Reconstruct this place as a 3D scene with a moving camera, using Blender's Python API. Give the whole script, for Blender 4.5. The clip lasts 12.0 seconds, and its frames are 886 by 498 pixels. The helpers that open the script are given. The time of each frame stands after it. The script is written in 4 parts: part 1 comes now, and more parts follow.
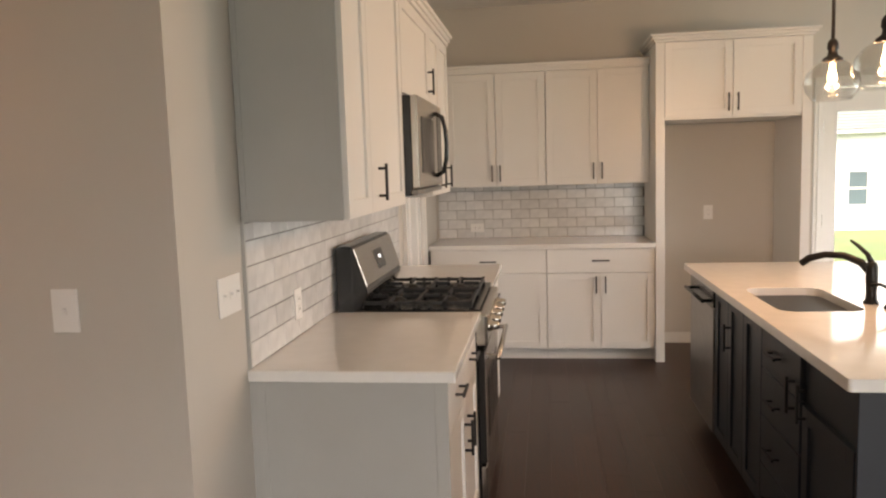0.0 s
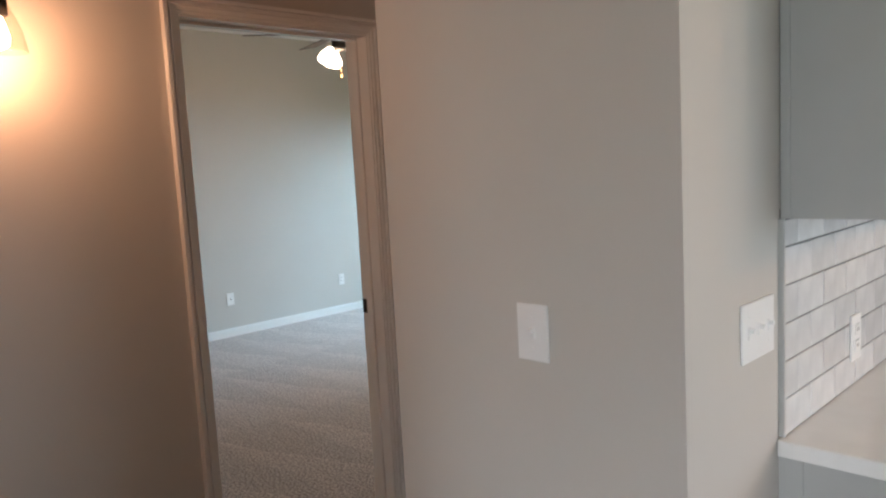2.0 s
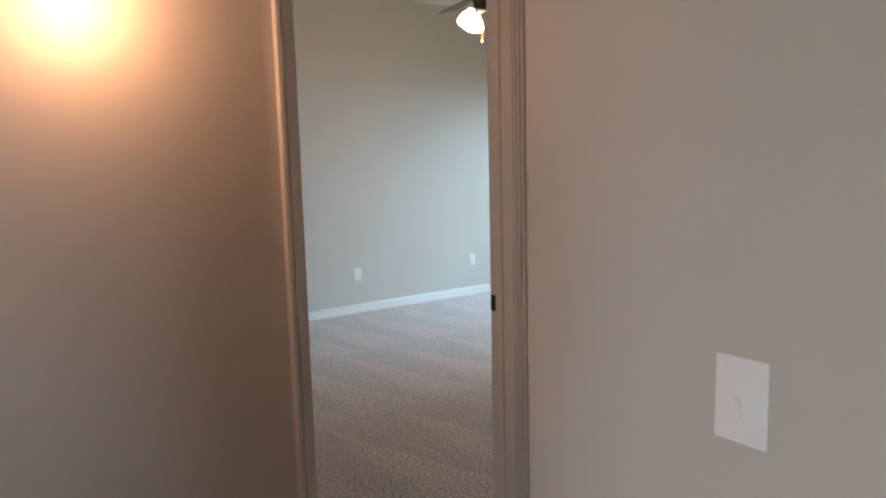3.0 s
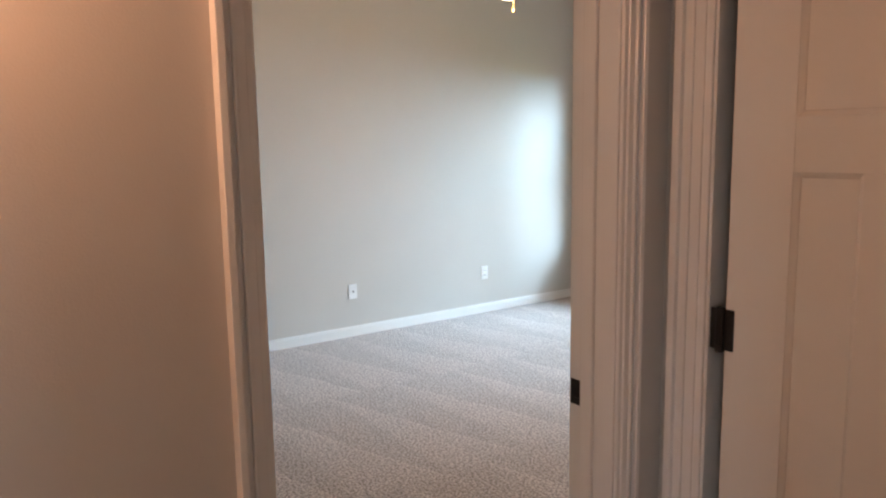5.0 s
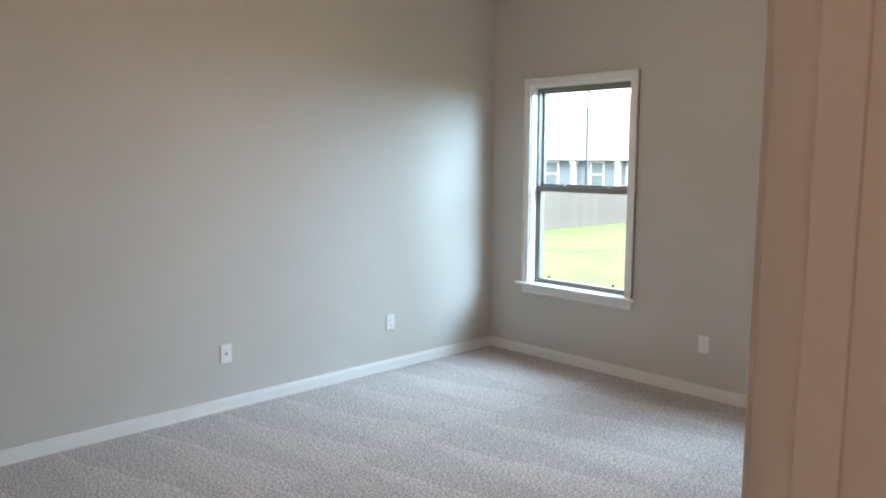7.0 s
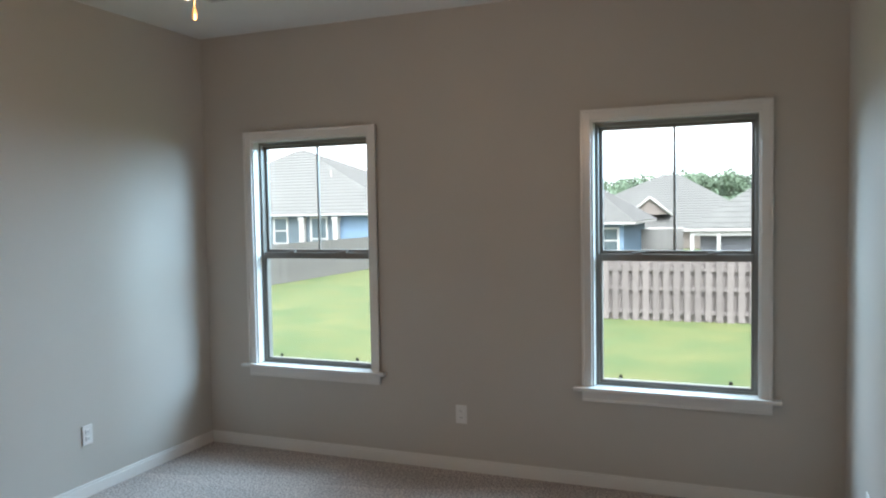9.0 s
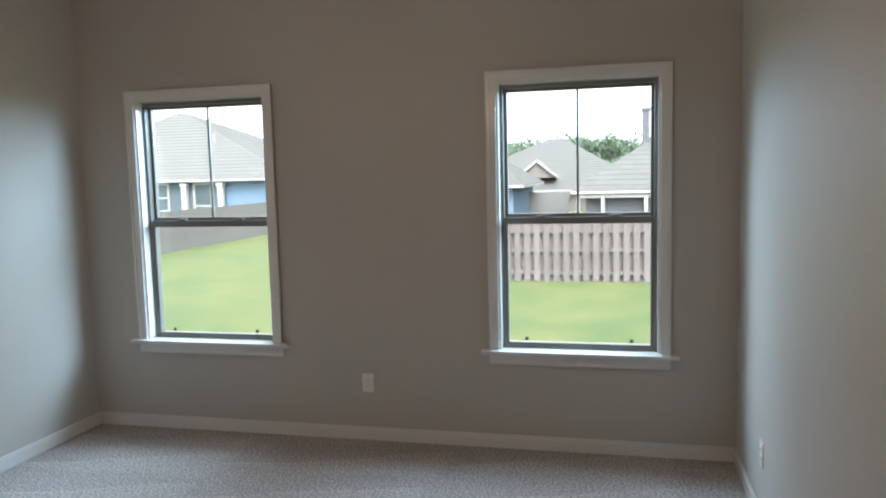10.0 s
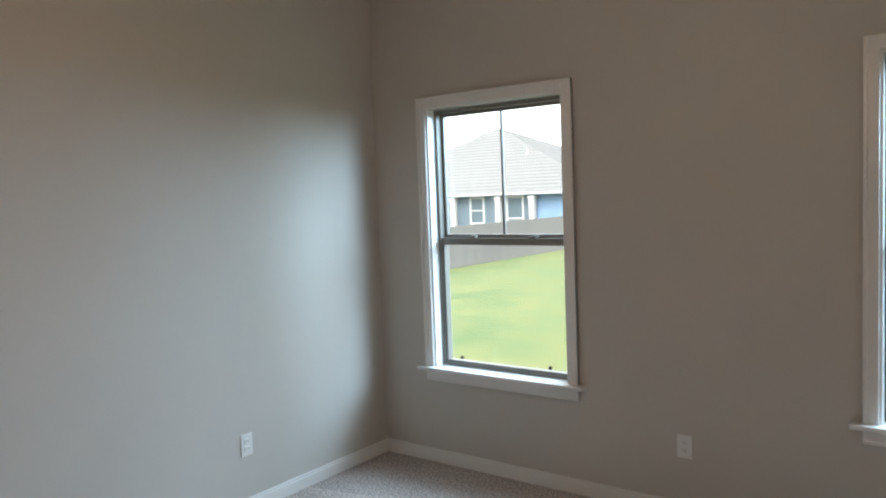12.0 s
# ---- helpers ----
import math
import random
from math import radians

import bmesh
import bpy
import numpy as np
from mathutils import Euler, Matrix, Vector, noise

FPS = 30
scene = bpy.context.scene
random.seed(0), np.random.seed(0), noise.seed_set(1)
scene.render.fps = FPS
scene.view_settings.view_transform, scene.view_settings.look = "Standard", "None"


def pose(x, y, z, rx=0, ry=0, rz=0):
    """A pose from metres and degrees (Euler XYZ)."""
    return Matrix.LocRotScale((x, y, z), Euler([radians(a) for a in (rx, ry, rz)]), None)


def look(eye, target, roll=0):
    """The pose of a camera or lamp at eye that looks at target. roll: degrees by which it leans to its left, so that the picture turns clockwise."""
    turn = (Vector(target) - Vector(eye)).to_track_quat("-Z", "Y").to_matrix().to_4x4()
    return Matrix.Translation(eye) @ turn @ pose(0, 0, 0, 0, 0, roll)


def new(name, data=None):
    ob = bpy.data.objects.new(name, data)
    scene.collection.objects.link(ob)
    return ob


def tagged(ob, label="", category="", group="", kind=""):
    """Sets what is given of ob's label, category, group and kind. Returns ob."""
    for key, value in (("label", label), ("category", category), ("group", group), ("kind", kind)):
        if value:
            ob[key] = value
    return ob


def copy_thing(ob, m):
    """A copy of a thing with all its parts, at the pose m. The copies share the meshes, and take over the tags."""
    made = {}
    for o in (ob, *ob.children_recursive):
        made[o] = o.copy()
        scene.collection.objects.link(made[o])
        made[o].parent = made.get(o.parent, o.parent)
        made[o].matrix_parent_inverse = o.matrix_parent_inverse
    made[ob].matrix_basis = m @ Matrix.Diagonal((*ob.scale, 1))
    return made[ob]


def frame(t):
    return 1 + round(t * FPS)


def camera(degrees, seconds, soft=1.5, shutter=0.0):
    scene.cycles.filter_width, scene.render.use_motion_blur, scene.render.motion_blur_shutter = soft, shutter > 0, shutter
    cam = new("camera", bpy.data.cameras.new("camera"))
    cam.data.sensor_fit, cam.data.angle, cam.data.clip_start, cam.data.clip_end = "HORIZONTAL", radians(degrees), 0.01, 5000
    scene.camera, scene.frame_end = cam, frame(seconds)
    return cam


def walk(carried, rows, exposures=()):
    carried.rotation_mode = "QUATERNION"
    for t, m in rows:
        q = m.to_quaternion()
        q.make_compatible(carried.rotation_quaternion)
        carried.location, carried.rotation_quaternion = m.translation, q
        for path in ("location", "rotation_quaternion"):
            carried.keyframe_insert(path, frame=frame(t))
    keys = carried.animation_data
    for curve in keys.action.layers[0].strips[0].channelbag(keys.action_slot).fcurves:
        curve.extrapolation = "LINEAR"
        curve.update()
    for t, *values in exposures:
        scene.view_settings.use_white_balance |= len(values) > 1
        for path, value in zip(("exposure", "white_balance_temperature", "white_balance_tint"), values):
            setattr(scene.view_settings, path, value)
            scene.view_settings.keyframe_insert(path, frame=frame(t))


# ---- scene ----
cam = camera(61.3, 12.0, soft=2.2)
PATH = [
    (0, (0.924, -1.773, 1.517), (0.652, 0.197, 1.302), -1.8),
    (0.5, (0.931, -1.585, 1.515), (0.37, 0.324, 1.311), -1.2),
    (1, (0.891, -1.418, 1.517), (-0.016, 0.351, 1.298), -1.3),
    (1.5, (0.735, -1.27, 1.523), (-0.447, 0.328, 1.296), -2.4),
    (2, (0.585, -1.141, 1.516), (-0.822, 0.262, 1.291), -3.1),
    (2.5, (0.409, -0.958, 1.512), (-1.176, 0.234, 1.252), -2.5),
    (2.7, (0.344, -0.906, 1.512), (-1.278, 0.231, 1.233), -2.0),
    (4.3, (-0.379, -0.549, 1.52), (-2.015, 0.571, 1.258), -0.2),
    (4.5, (-0.457, -0.497, 1.535), (-2.098, 0.614, 1.27), -0.4),
    (5, (-0.691, -0.375, 1.518), (-2.309, 0.765, 1.23), -0.9),
    (5.5, (-0.984, -0.276, 1.532), (-2.5, 0.993, 1.23), -1.4),
    (6, (-1.215, -0.118, 1.535), (-2.685, 1.206, 1.230), 0.0),
    (6.5, (-1.433, 0.073, 1.575), (-2.895, 1.406, 1.286), 0.2),
    (6.7, (-1.520, 0.124, 1.555), (-2.970, 1.473, 1.282), 0.2),
    (8.3, (-2.061, 0.483, 1.569), (-3.218, 2.113, 1.519), 1.1),
    (8.5, (-2.146, 0.483, 1.561), (-3.175, 2.197, 1.51), 0.9),
    (9, (-2.301, 0.487, 1.606), (-3.042, 2.342, 1.506), -1.0),
    (9.5, (-2.378, 0.48, 1.603), (-2.934, 2.396, 1.46), -1.6),
    (10, (-2.416, 0.554, 1.604), (-2.877, 2.49, 1.404), -1.4),
    (10.5, (-2.477, 0.715, 1.591), (-3.006, 2.633, 1.377), -1.3),
    (11, (-2.542, 0.914, 1.563), (-3.265, 2.766, 1.349), -1.4),
    (11.5, (-2.62, 1.113, 1.568), (-3.556, 2.87, 1.381), -1.7),
    (12, (-2.697, 1.285, 1.595), (-3.895, 2.88, 1.453), -2.2),
]
walk(cam, [(t, look(eye, target, roll)) for t, eye, target, roll in PATH],
     exposures=[(0.0, 0.88, 8000, 22), (0.5, 1.02, 7300, 20), (1.0, 1.08, 6650, 17), (2.0, 1.05, 6400, 16), (2.7, 1.05, 6400, 16), (4.3, 1.5, 6550, 20), (5.6, 1.48, 6750, 21), (6.7, 1.25, 6550, 19),
                (8.3, 0.62, 6350, 17), (9.5, 0.38, 6550, 19), (11.4, 0.38, 6550, 19), (12.0, 0.5, 6700, 20)])

# ---- world and light ----
CEIL = 2.83
world = bpy.data.worlds.new("sky")
scene.world = world
world.use_nodes = True
wn, wl = world.node_tree.nodes, world.node_tree.links
sky = wn.new("ShaderNodeTexSky")
sky.sky_type = "NISHITA"
sky.sun_disc = False
sky.sun_elevation, sky.sun_rotation = radians(50), radians(160)
sky.dust_density, sky.air_density = 4.0, 1.0
grey = wn.new("ShaderNodeRGBToBW")
cloud = wn.new("ShaderNodeMixRGB")
cloud.inputs["Fac"].default_value = 0.8
wl.new(sky.outputs["Color"], grey.inputs["Color"])
wl.new(sky.outputs["Color"], cloud.inputs["Color1"])
bright = wn.new("ShaderNodeMath")
bright.operation = "MULTIPLY"
bright.inputs[1].default_value = 7.4
wl.new(grey.outputs["Val"], bright.inputs[0])
veil = wn.new("ShaderNodeMath")      # an even veil of cloud down to the horizon
veil.operation = "MAXIMUM"
veil.inputs[1].default_value = 17.6
wl.new(bright.outputs["Value"], veil.inputs[0])
cool = wn.new("ShaderNodeMixRGB")
cool.blend_type = "MULTIPLY"
cool.inputs["Fac"].default_value = 1.0
cool.inputs["Color2"].default_value = (0.90, 0.98, 1.03, 1)
wl.new(veil.outputs["Value"], cool.inputs["Color1"])
wl.new(cool.outputs["Color"], cloud.inputs["Color2"])
wl.new(cloud.outputs["Color"], wn["Background"].inputs["Color"])
wn["Background"].inputs["Strength"].default_value = 0.15

sun = new("sun", bpy.data.lights.new("sun", "SUN"))
sun.data.energy, sun.data.angle, sun.data.color = 1.5, radians(14), (1, 0.95, 0.88)
sun.matrix_world = look((0, 0, 30), (-5.0, 15.0, 11.0))


def bulb_light(name, x, y, z, watts, color, size=0.03):
    lamp = new(name, bpy.data.lights.new(name, "POINT"))
    lamp.data.energy, lamp.data.color, lamp.data.shadow_soft_size = watts, color, size
    lamp.location = (x, y, z)
    return lamp


def daylight_lamp(name, x, y, z, tx, ty, tz, wide, high, watts, color):
    """Area lamp added at or outside an opening, out of view, as extra daylight."""
    lamp = new(name, bpy.data.lights.new(name, "AREA"))
    lamp.data.shape, lamp.data.size, lamp.data.size_y = "RECTANGLE", wide, high
    lamp.data.energy, lamp.data.color = watts, color
    lamp.matrix_world = look((x, y, z), (tx, ty, tz))
    return lamp


WARM = (1.0, 0.62, 0.34)
DAY = (0.66, 0.87, 1.0)
SKY = (0.45, 0.78, 1.0)
bulb_light("pendant_light", 2.2, 1.82, 1.86, 11, WARM)
bulb_light("pendant_light", 2.2, 1.28, 1.86, 11, WARM)
bulb_light("sconce_light", -1.64, -0.52, 1.88, 3.2, (1.0, 0.45, 0.22))
bulb_light("fan_light", -3.75, 2.25, 2.16, 12, (1.0, 0.70, 0.44), 0.08)
# unseen lamps above and beside the windows, added to strengthen the sky's light
for bx in (-4.95, -2.65):
    daylight_lamp("added_bedroom_daylight", bx, 5.50, 2.85, bx, 3.2, 0.5, 1.2, 1.0, 22, SKY)
daylight_lamp("added_bedroom_daylight", -4.3, 6.3, 2.6, -4.9, 3.0, 0.8, 1.7, 1.6, 150, SKY)
daylight_lamp("added_bedroom_daylight", -0.85, 6.6, 2.7, -4.5, 3.0, 0.8, 2.2, 1.9, 330, SKY)
# unseen lamps in made-up openings, standing in for living space daylight
daylight_lamp("added_living_daylight", 6.05, 2.2, 1.35, 0.0, 0.5, 1.2, 2.8, 1.4, 44, DAY)
daylight_lamp("added_living_daylight", 2.6, -4.25, 1.35, 1.0, 0.0, 1.1, 1.8, 1.4, 18, DAY)


# ---- materials ----
def mat(name, color, rough=0.5, metal=0.0, vary=0.08, scale=6.0, bump=0.0, bump_scale=200.0, dark=None, coat=0.0, grain=None):
    m = bpy.data.materials.new(name)
    m.use_nodes = True
    n, l = m.node_tree.nodes, m.node_tree.links
    b = n["Principled BSDF"]
    b.inputs["Roughness"].default_value, b.inputs["Metallic"].default_value = rough, metal
    b.inputs["Coat Weight"].default_value = coat
    co = n.new("ShaderNodeTexCoord")
    mp = n.new("ShaderNodeMapping")
    mp.inputs["Scale"].default_value = grain or (1, 1, 1)
    l.new(co.outputs["Object"], mp.inputs["Vector"])
    tex = n.new("ShaderNodeTexNoise")
    tex.inputs["Scale"].default_value, tex.inputs["Detail"].default_value = scale, 6
    l.new(mp.outputs["Vector"], tex.inputs["Vector"])
    ramp = n.new("ShaderNodeValToRGB")
    low = dark or [c * (1 - vary) for c in color]
    ramp.color_ramp.elements[0].position, ramp.color_ramp.elements[1].position = 0.32, 0.68
    ramp.color_ramp.elements[0].color = (*low, 1)
    ramp.color_ramp.elements[1].color = (*(color if dark else [min(1, c * (1 + vary)) for c in color]), 1)
    l.new(tex.outputs["Fac"], ramp.inputs["Fac"])
    info = n.new("ShaderNodeObjectInfo")
    ton = n.new("ShaderNodeHueSaturation")
    rng = n.new("ShaderNodeMapRange")
    rng.inputs["To Min"].default_value, rng.inputs["To Max"].default_value = 1 - vary * 0.8, 1 + vary * 0.8
    l.new(info.outputs["Random"], rng.inputs["Value"])
    l.new(rng.outputs["Result"], ton.inputs["Value"])
    l.new(ramp.outputs["Color"], ton.inputs["Color"])
    l.new(ton.outputs["Color"], b.inputs["Base Color"])
    rr = n.new("ShaderNodeMapRange")
    rr.inputs["To Min"].default_value, rr.inputs["To Max"].default_value = max(0.02, rough * 0.95), min(1, rough * 1.05)
    l.new(tex.outputs["Fac"], rr.inputs["Value"])
    l.new(rr.outputs["Result"], b.inputs["Roughness"])
    if bump:
        fine = n.new("ShaderNodeTexNoise")
        fine.inputs["Scale"].default_value, fine.inputs["Detail"].default_value = bump_scale, 3
        l.new(mp.outputs["Vector"], fine.inputs["Vector"])
        bp = n.new("ShaderNodeBump")
        bp.inputs["Strength"].default_value, bp.inputs["Distance"].default_value = bump, 0.004
        l.new(fine.outputs["Fac"], bp.inputs["Height"])
        l.new(bp.outputs["Normal"], b.inputs["Normal"])
    return m


def glow(name, color, strength):
    m = bpy.data.materials.new(name)
    m.use_nodes = True
    b = m.node_tree.nodes["Principled BSDF"]
    b.inputs["Base Color"].default_value = (0.9, 0.85, 0.78, 1)
    b.inputs["Emission Color"].default_value, b.inputs["Emission Strength"].default_value = (*color, 1), strength
    return m


def glass(name, tint=(1, 1, 1), rough=0.0, thin=True):
    m = bpy.data.materials.new(name)
    m.use_nodes = True
    n, l = m.node_tree.nodes, m.node_tree.links
    n.remove(n["Principled BSDF"])
    clear, gloss, mix, fr = (n.new("ShaderNodeBsdfTransparent"), n.new("ShaderNodeBsdfGlossy"), n.new("ShaderNodeMixShader"), n.new("ShaderNodeLayerWeight"))
    clear.inputs["Color"].default_value = (*tint, 1)
    gloss.inputs["Roughness"].default_value = rough
    power, ranged = n.new("ShaderNodeMath"), n.new("ShaderNodeMapRange")
    power.operation = "POWER"
    power.inputs[1].default_value = 3.5
    fr.inputs["Blend"].default_value = 0.5
    ranged.inputs["To Min"].default_value, ranged.inputs["To Max"].default_value = 0.035, 0.55
    l.new(fr.outputs["Facing"], power.inputs[0])
    l.new(power.outputs["Value"], ranged.inputs["Value"])
    l.new(ranged.outputs["Result"], mix.inputs["Fac"])
    l.new(clear.outputs["BSDF"], mix.inputs[1])
    l.new(gloss.outputs["BSDF"], mix.inputs[2])
    l.new(mix.outputs["Shader"], n["Material Output"].inputs["Surface"])
    return m


M_WALL = mat("greige_paint", (0.55, 0.515, 0.47), 0.6, vary=0.025, scale=1.3, bump=0.10, bump_scale=260)
M_CEIL = mat("ceiling_paint", (0.78, 0.76, 0.73), 0.8, vary=0.02, scale=2, bump=0.25, bump_scale=120)
M_TRIM = mat("white_trim_paint", (0.78, 0.76, 0.73), 0.22, vary=0.006, scale=5, bump=0.03, bump_scale=90)
M_CAB = mat("white_cabinet_paint", (0.74, 0.72, 0.69), 0.33, vary=0.006, scale=4, bump=0.03, bump_scale=120)
# white cabinet sides' shade put into the colour; vent slats, tile edge share it
M_CABSIDE = mat("cabinet_side_shade_grey", (0.42, 0.415, 0.395), 0.45, vary=0.03, scale=4)
M_NAVY = mat("navy_island_paint", (0.017, 0.022, 0.030), 0.42, vary=0.12, scale=5, bump=0.04, bump_scale=120)
M_QUARTZ = mat("white_quartz", (0.80, 0.78, 0.75), 0.12, vary=0.025, scale=14, coat=0.2)
M_TILE = mat("marble_tile", (0.76, 0.76, 0.75), 0.2, vary=0.10, scale=9, dark=(0.56, 0.565, 0.57), bump=0.05, bump_scale=30)
M_GROUT = mat("grey_grout", (0.20, 0.19, 0.18), 0.9, vary=0.1, scale=40, bump=0.2, bump_scale=400)
M_STEEL = mat("brushed_steel", (0.46, 0.43, 0.39), 0.24, 1.0, vary=0.06, scale=30, grain=(1, 30, 1))
M_DARKSTEEL = mat("dark_steel", (0.24, 0.225, 0.21), 0.32, 0.9, vary=0.1, scale=20)
M_BLACK = mat("black_enamel", (0.006, 0.006, 0.0065), 0.24, vary=0.2, scale=20)
M_IRON = mat("cast_iron", (0.02, 0.02, 0.021), 0.55, vary=0.25, scale=60, bump=0.3, bump_scale=300)
M_BRONZE = mat("oil_rubbed_bronze", (0.012, 0.010, 0.009), 0.40, 0.3, vary=0.2, scale=30)
M_FLOOR = mat("dark_hardwood", (0.046, 0.0145, 0.0070), 0.36, vary=0.18, scale=5, dark=(0.024, 0.0105, 0.0070), bump=0.12, bump_scale=30, grain=(14, 1, 1))
M_PLASTIC = mat("white_plastic", (0.80, 0.79, 0.77), 0.35, vary=0.01, scale=10)
M_SASH = mat("taupe_vinyl", (0.20, 0.185, 0.165), 0.4, vary=0.05, scale=8)
M_GLASS = glass("window_glass", (0.96, 0.98, 0.97))
M_CLEAR = glass("clear_shade_glass", (0.93, 0.93, 0.92))
M_BULB = glow("lit_bulb", (1.0, 0.70, 0.40), 14)
M_SHADE = glow("lit_frosted_shade", (1.0, 0.82, 0.60), 5)
M_SCREEN = glow("oven_clock_digits", (0.8, 0.9, 1.0), 1.0)
M_BLADE = mat("fan_blade_wood", (0.10, 0.07, 0.05), 0.4, vary=0.2, scale=10, grain=(1, 12, 1))
M_BRASS = mat("aged_brass", (0.22, 0.13, 0.06), 0.4, 0.8, vary=0.15, scale=30)
M_GRASS = mat("lawn_grass", (0.092, 0.105, 0.031), 0.9, dark=(0.046, 0.080, 0.021), vary=0.2, scale=1.1)
M_FENCE = mat("weathered_fence_wood", (0.125, 0.110, 0.102), 0.85, vary=0.16, scale=3, bump=0.2, bump_scale=60, grain=(8, 8, 1))
M_FENCE_GREY = mat("silver_grey_fence_wood", (0.130, 0.130, 0.122), 0.85, vary=0.12, scale=3, bump=0.2, bump_scale=60, grain=(8, 8, 1))
M_SHINGLE = mat("grey_shingle", (0.092, 0.094, 0.088), 0.9, vary=0.2, scale=4, bump=0.4, bump_scale=20)
M_HOUSETRIM = mat("weathered_white_trim", (0.30, 0.30, 0.285), 0.6, vary=0.06, scale=3)
M_BLUE = mat("blue_siding", (0.10, 0.165, 0.235), 0.7, vary=0.08, scale=2)
M_WHITE = mat("white_siding", (0.60, 0.62, 0.62), 0.7, vary=0.04, scale=2)
M_TEAL = mat("grey_blue_siding", (0.06, 0.085, 0.10), 0.7, vary=0.08, scale=2)
M_TAN = mat("tan_siding", (0.14, 0.12, 0.105), 0.7, vary=0.08, scale=2)
# porch shade is put into this dark colour; the chimney shares it
M_PORCH = mat("shaded_porch_wall", (0.07, 0.075, 0.085), 0.7, vary=0.1, scale=2)
M_WINDARK = mat("dark_window_pane", (0.05, 0.07, 0.08), 0.1, vary=0.1, scale=3)
M_LEAF = mat("tree_leaf", (0.11, 0.16, 0.105), 0.8, vary=0.25, scale=1.0, dark=(0.07, 0.11, 0.07))
M_BARK = mat("tree_bark", (0.10, 0.08, 0.06), 0.9, vary=0.2, scale=8)


def carpet_material():
    """Cut pile with vacuum strokes: rows of wedges that lie one against the other, each row ending at a seam."""
    m = mat("grey_beige_carpet", (0.69, 0.60, 0.555), 0.95, dark=(0.20, 0.162, 0.145), vary=0.05, scale=88, bump=1.0, bump_scale=130)
    n, l = m.node_tree.nodes, m.node_tree.links
    tight = [x for x in n if x.type == "VALTORGB"][0].color_ramp
    tight.elements[0].position, tight.elements[1].position = 0.39, 0.61
    b = n["Principled BSDF"]

    def math_node(op, a, c=None, d=None, clamp=False):
        k = n.new("ShaderNodeMath")
        k.operation, k.use_clamp = op, clamp
        for slot, v in zip(k.inputs, (a, c, d)):
            if isinstance(v, (int, float)):
                slot.default_value = v
            elif v is not None:
                l.new(v, slot)
        return k.outputs["Value"]

    co, sep = n.new("ShaderNodeTexCoord"), n.new("ShaderNodeSeparateXYZ")
    l.new(co.outputs["Object"], sep.inputs["Vector"])

    def cloudy(scale, detail):
        k = n.new("ShaderNodeTexNoise")
        k.inputs["Scale"].default_value, k.inputs["Detail"].default_value = scale, detail
        l.new(co.outputs["Object"], k.inputs["Vector"])
        return k.outputs["Fac"]

    drift, patch, worn = cloudy(1.6, 3), cloudy(11, 5), cloudy(1.1, 2)
    x = math_node("MULTIPLY_ADD", math_node("SUBTRACT", drift, 0.5), 0.14, sep.outputs["X"])
    row_at = math_node("DIVIDE", math_node("ADD", x, 5.84), 1.24)
    row, across = math_node("FLOOR", row_at), math_node("FRACT", row_at)
    y = math_node("MULTIPLY_ADD", math_node("SUBTRACT", drift, 0.5), -0.22, math_node("MULTIPLY", sep.outputs["Y"], -1.0))
    along = math_node("MULTIPLY_ADD", row, 0.41, math_node("DIVIDE", math_node("MULTIPLY_ADD", across, STROKE_SLANT, y), STROKE_PITCH))
    part = math_node("FRACT", along)
    # light wedge: from a point at the row's start to most of the pitch at the seam
    edge = math_node("MULTIPLY", across, 0.85)
    wedge = math_node("MULTIPLY_ADD", math_node("SUBTRACT", edge, part), 9.0, 0.5, True)
    crest = math_node("SUBTRACT", 1.0, math_node("MULTIPLY", part, 16.0), clamp=True)
    seam = math_node("MULTIPLY", math_node("SUBTRACT", across, 0.95), 10.0, clamp=True)
    lay = math_node("MULTIPLY", math_node("ADD", math_node("MULTIPLY", wedge, 0.12), math_node("MULTIPLY", crest, 0.16)), math_node("MULTIPLY_ADD", worn, 1.3, 0.25))
    tone = math_node("ADD", math_node("MULTIPLY_ADD", patch, 0.28, 0.77), math_node("SUBTRACT", lay, math_node("MULTIPLY", seam, 0.06)))
    hsv = n.new("ShaderNodeHueSaturation")
    l.new(b.inputs["Base Color"].links[0].from_socket, hsv.inputs["Color"])
    l.new(tone, hsv.inputs["Value"])
    l.new(hsv.outputs["Color"], b.inputs["Base Color"])
    b.inputs["Sheen Weight"].default_value = 0.2
    return m


STROKE_PITCH, STROKE_SLANT = 0.45, 0.38
M_CARPET = carpet_material()


# ---- mesh helpers ----
def mesh_from(bm, name, material, smooth=False):
    me = bpy.data.meshes.new(name)
    bm.normal_update()
    bm.to_mesh(me)
    bm.free()
    me.materials.append(material)
    if smooth:
        me.shade_smooth()
    return me


def add_box(bm, b, bevel=0.0):
    x0, x1, y0, y1, z0, z1 = b
    got = bmesh.ops.create_cube(bm, size=1.0)
    for v in got["verts"]:
        v.co = Vector(((x0 + x1) / 2 + v.co.x * (x1 - x0), (y0 + y1) / 2 + v.co.y * (y1 - y0), (z0 + z1) / 2 + v.co.z * (z1 - z0)))
    if bevel:
        edges = list({e for v in got["verts"] for e in v.link_edges})
        bmesh.ops.bevel(bm, geom=edges, offset=bevel, segments=2, affect="EDGES", profile=0.5)


def boxes(name, material, bs, bevel=0.0, parent=None):
    bm = bmesh.new()
    for b in bs:
        add_box(bm, b, bevel)
    ob = new(name, mesh_from(bm, name, material))
    if parent:
        ob.parent = parent
    return ob


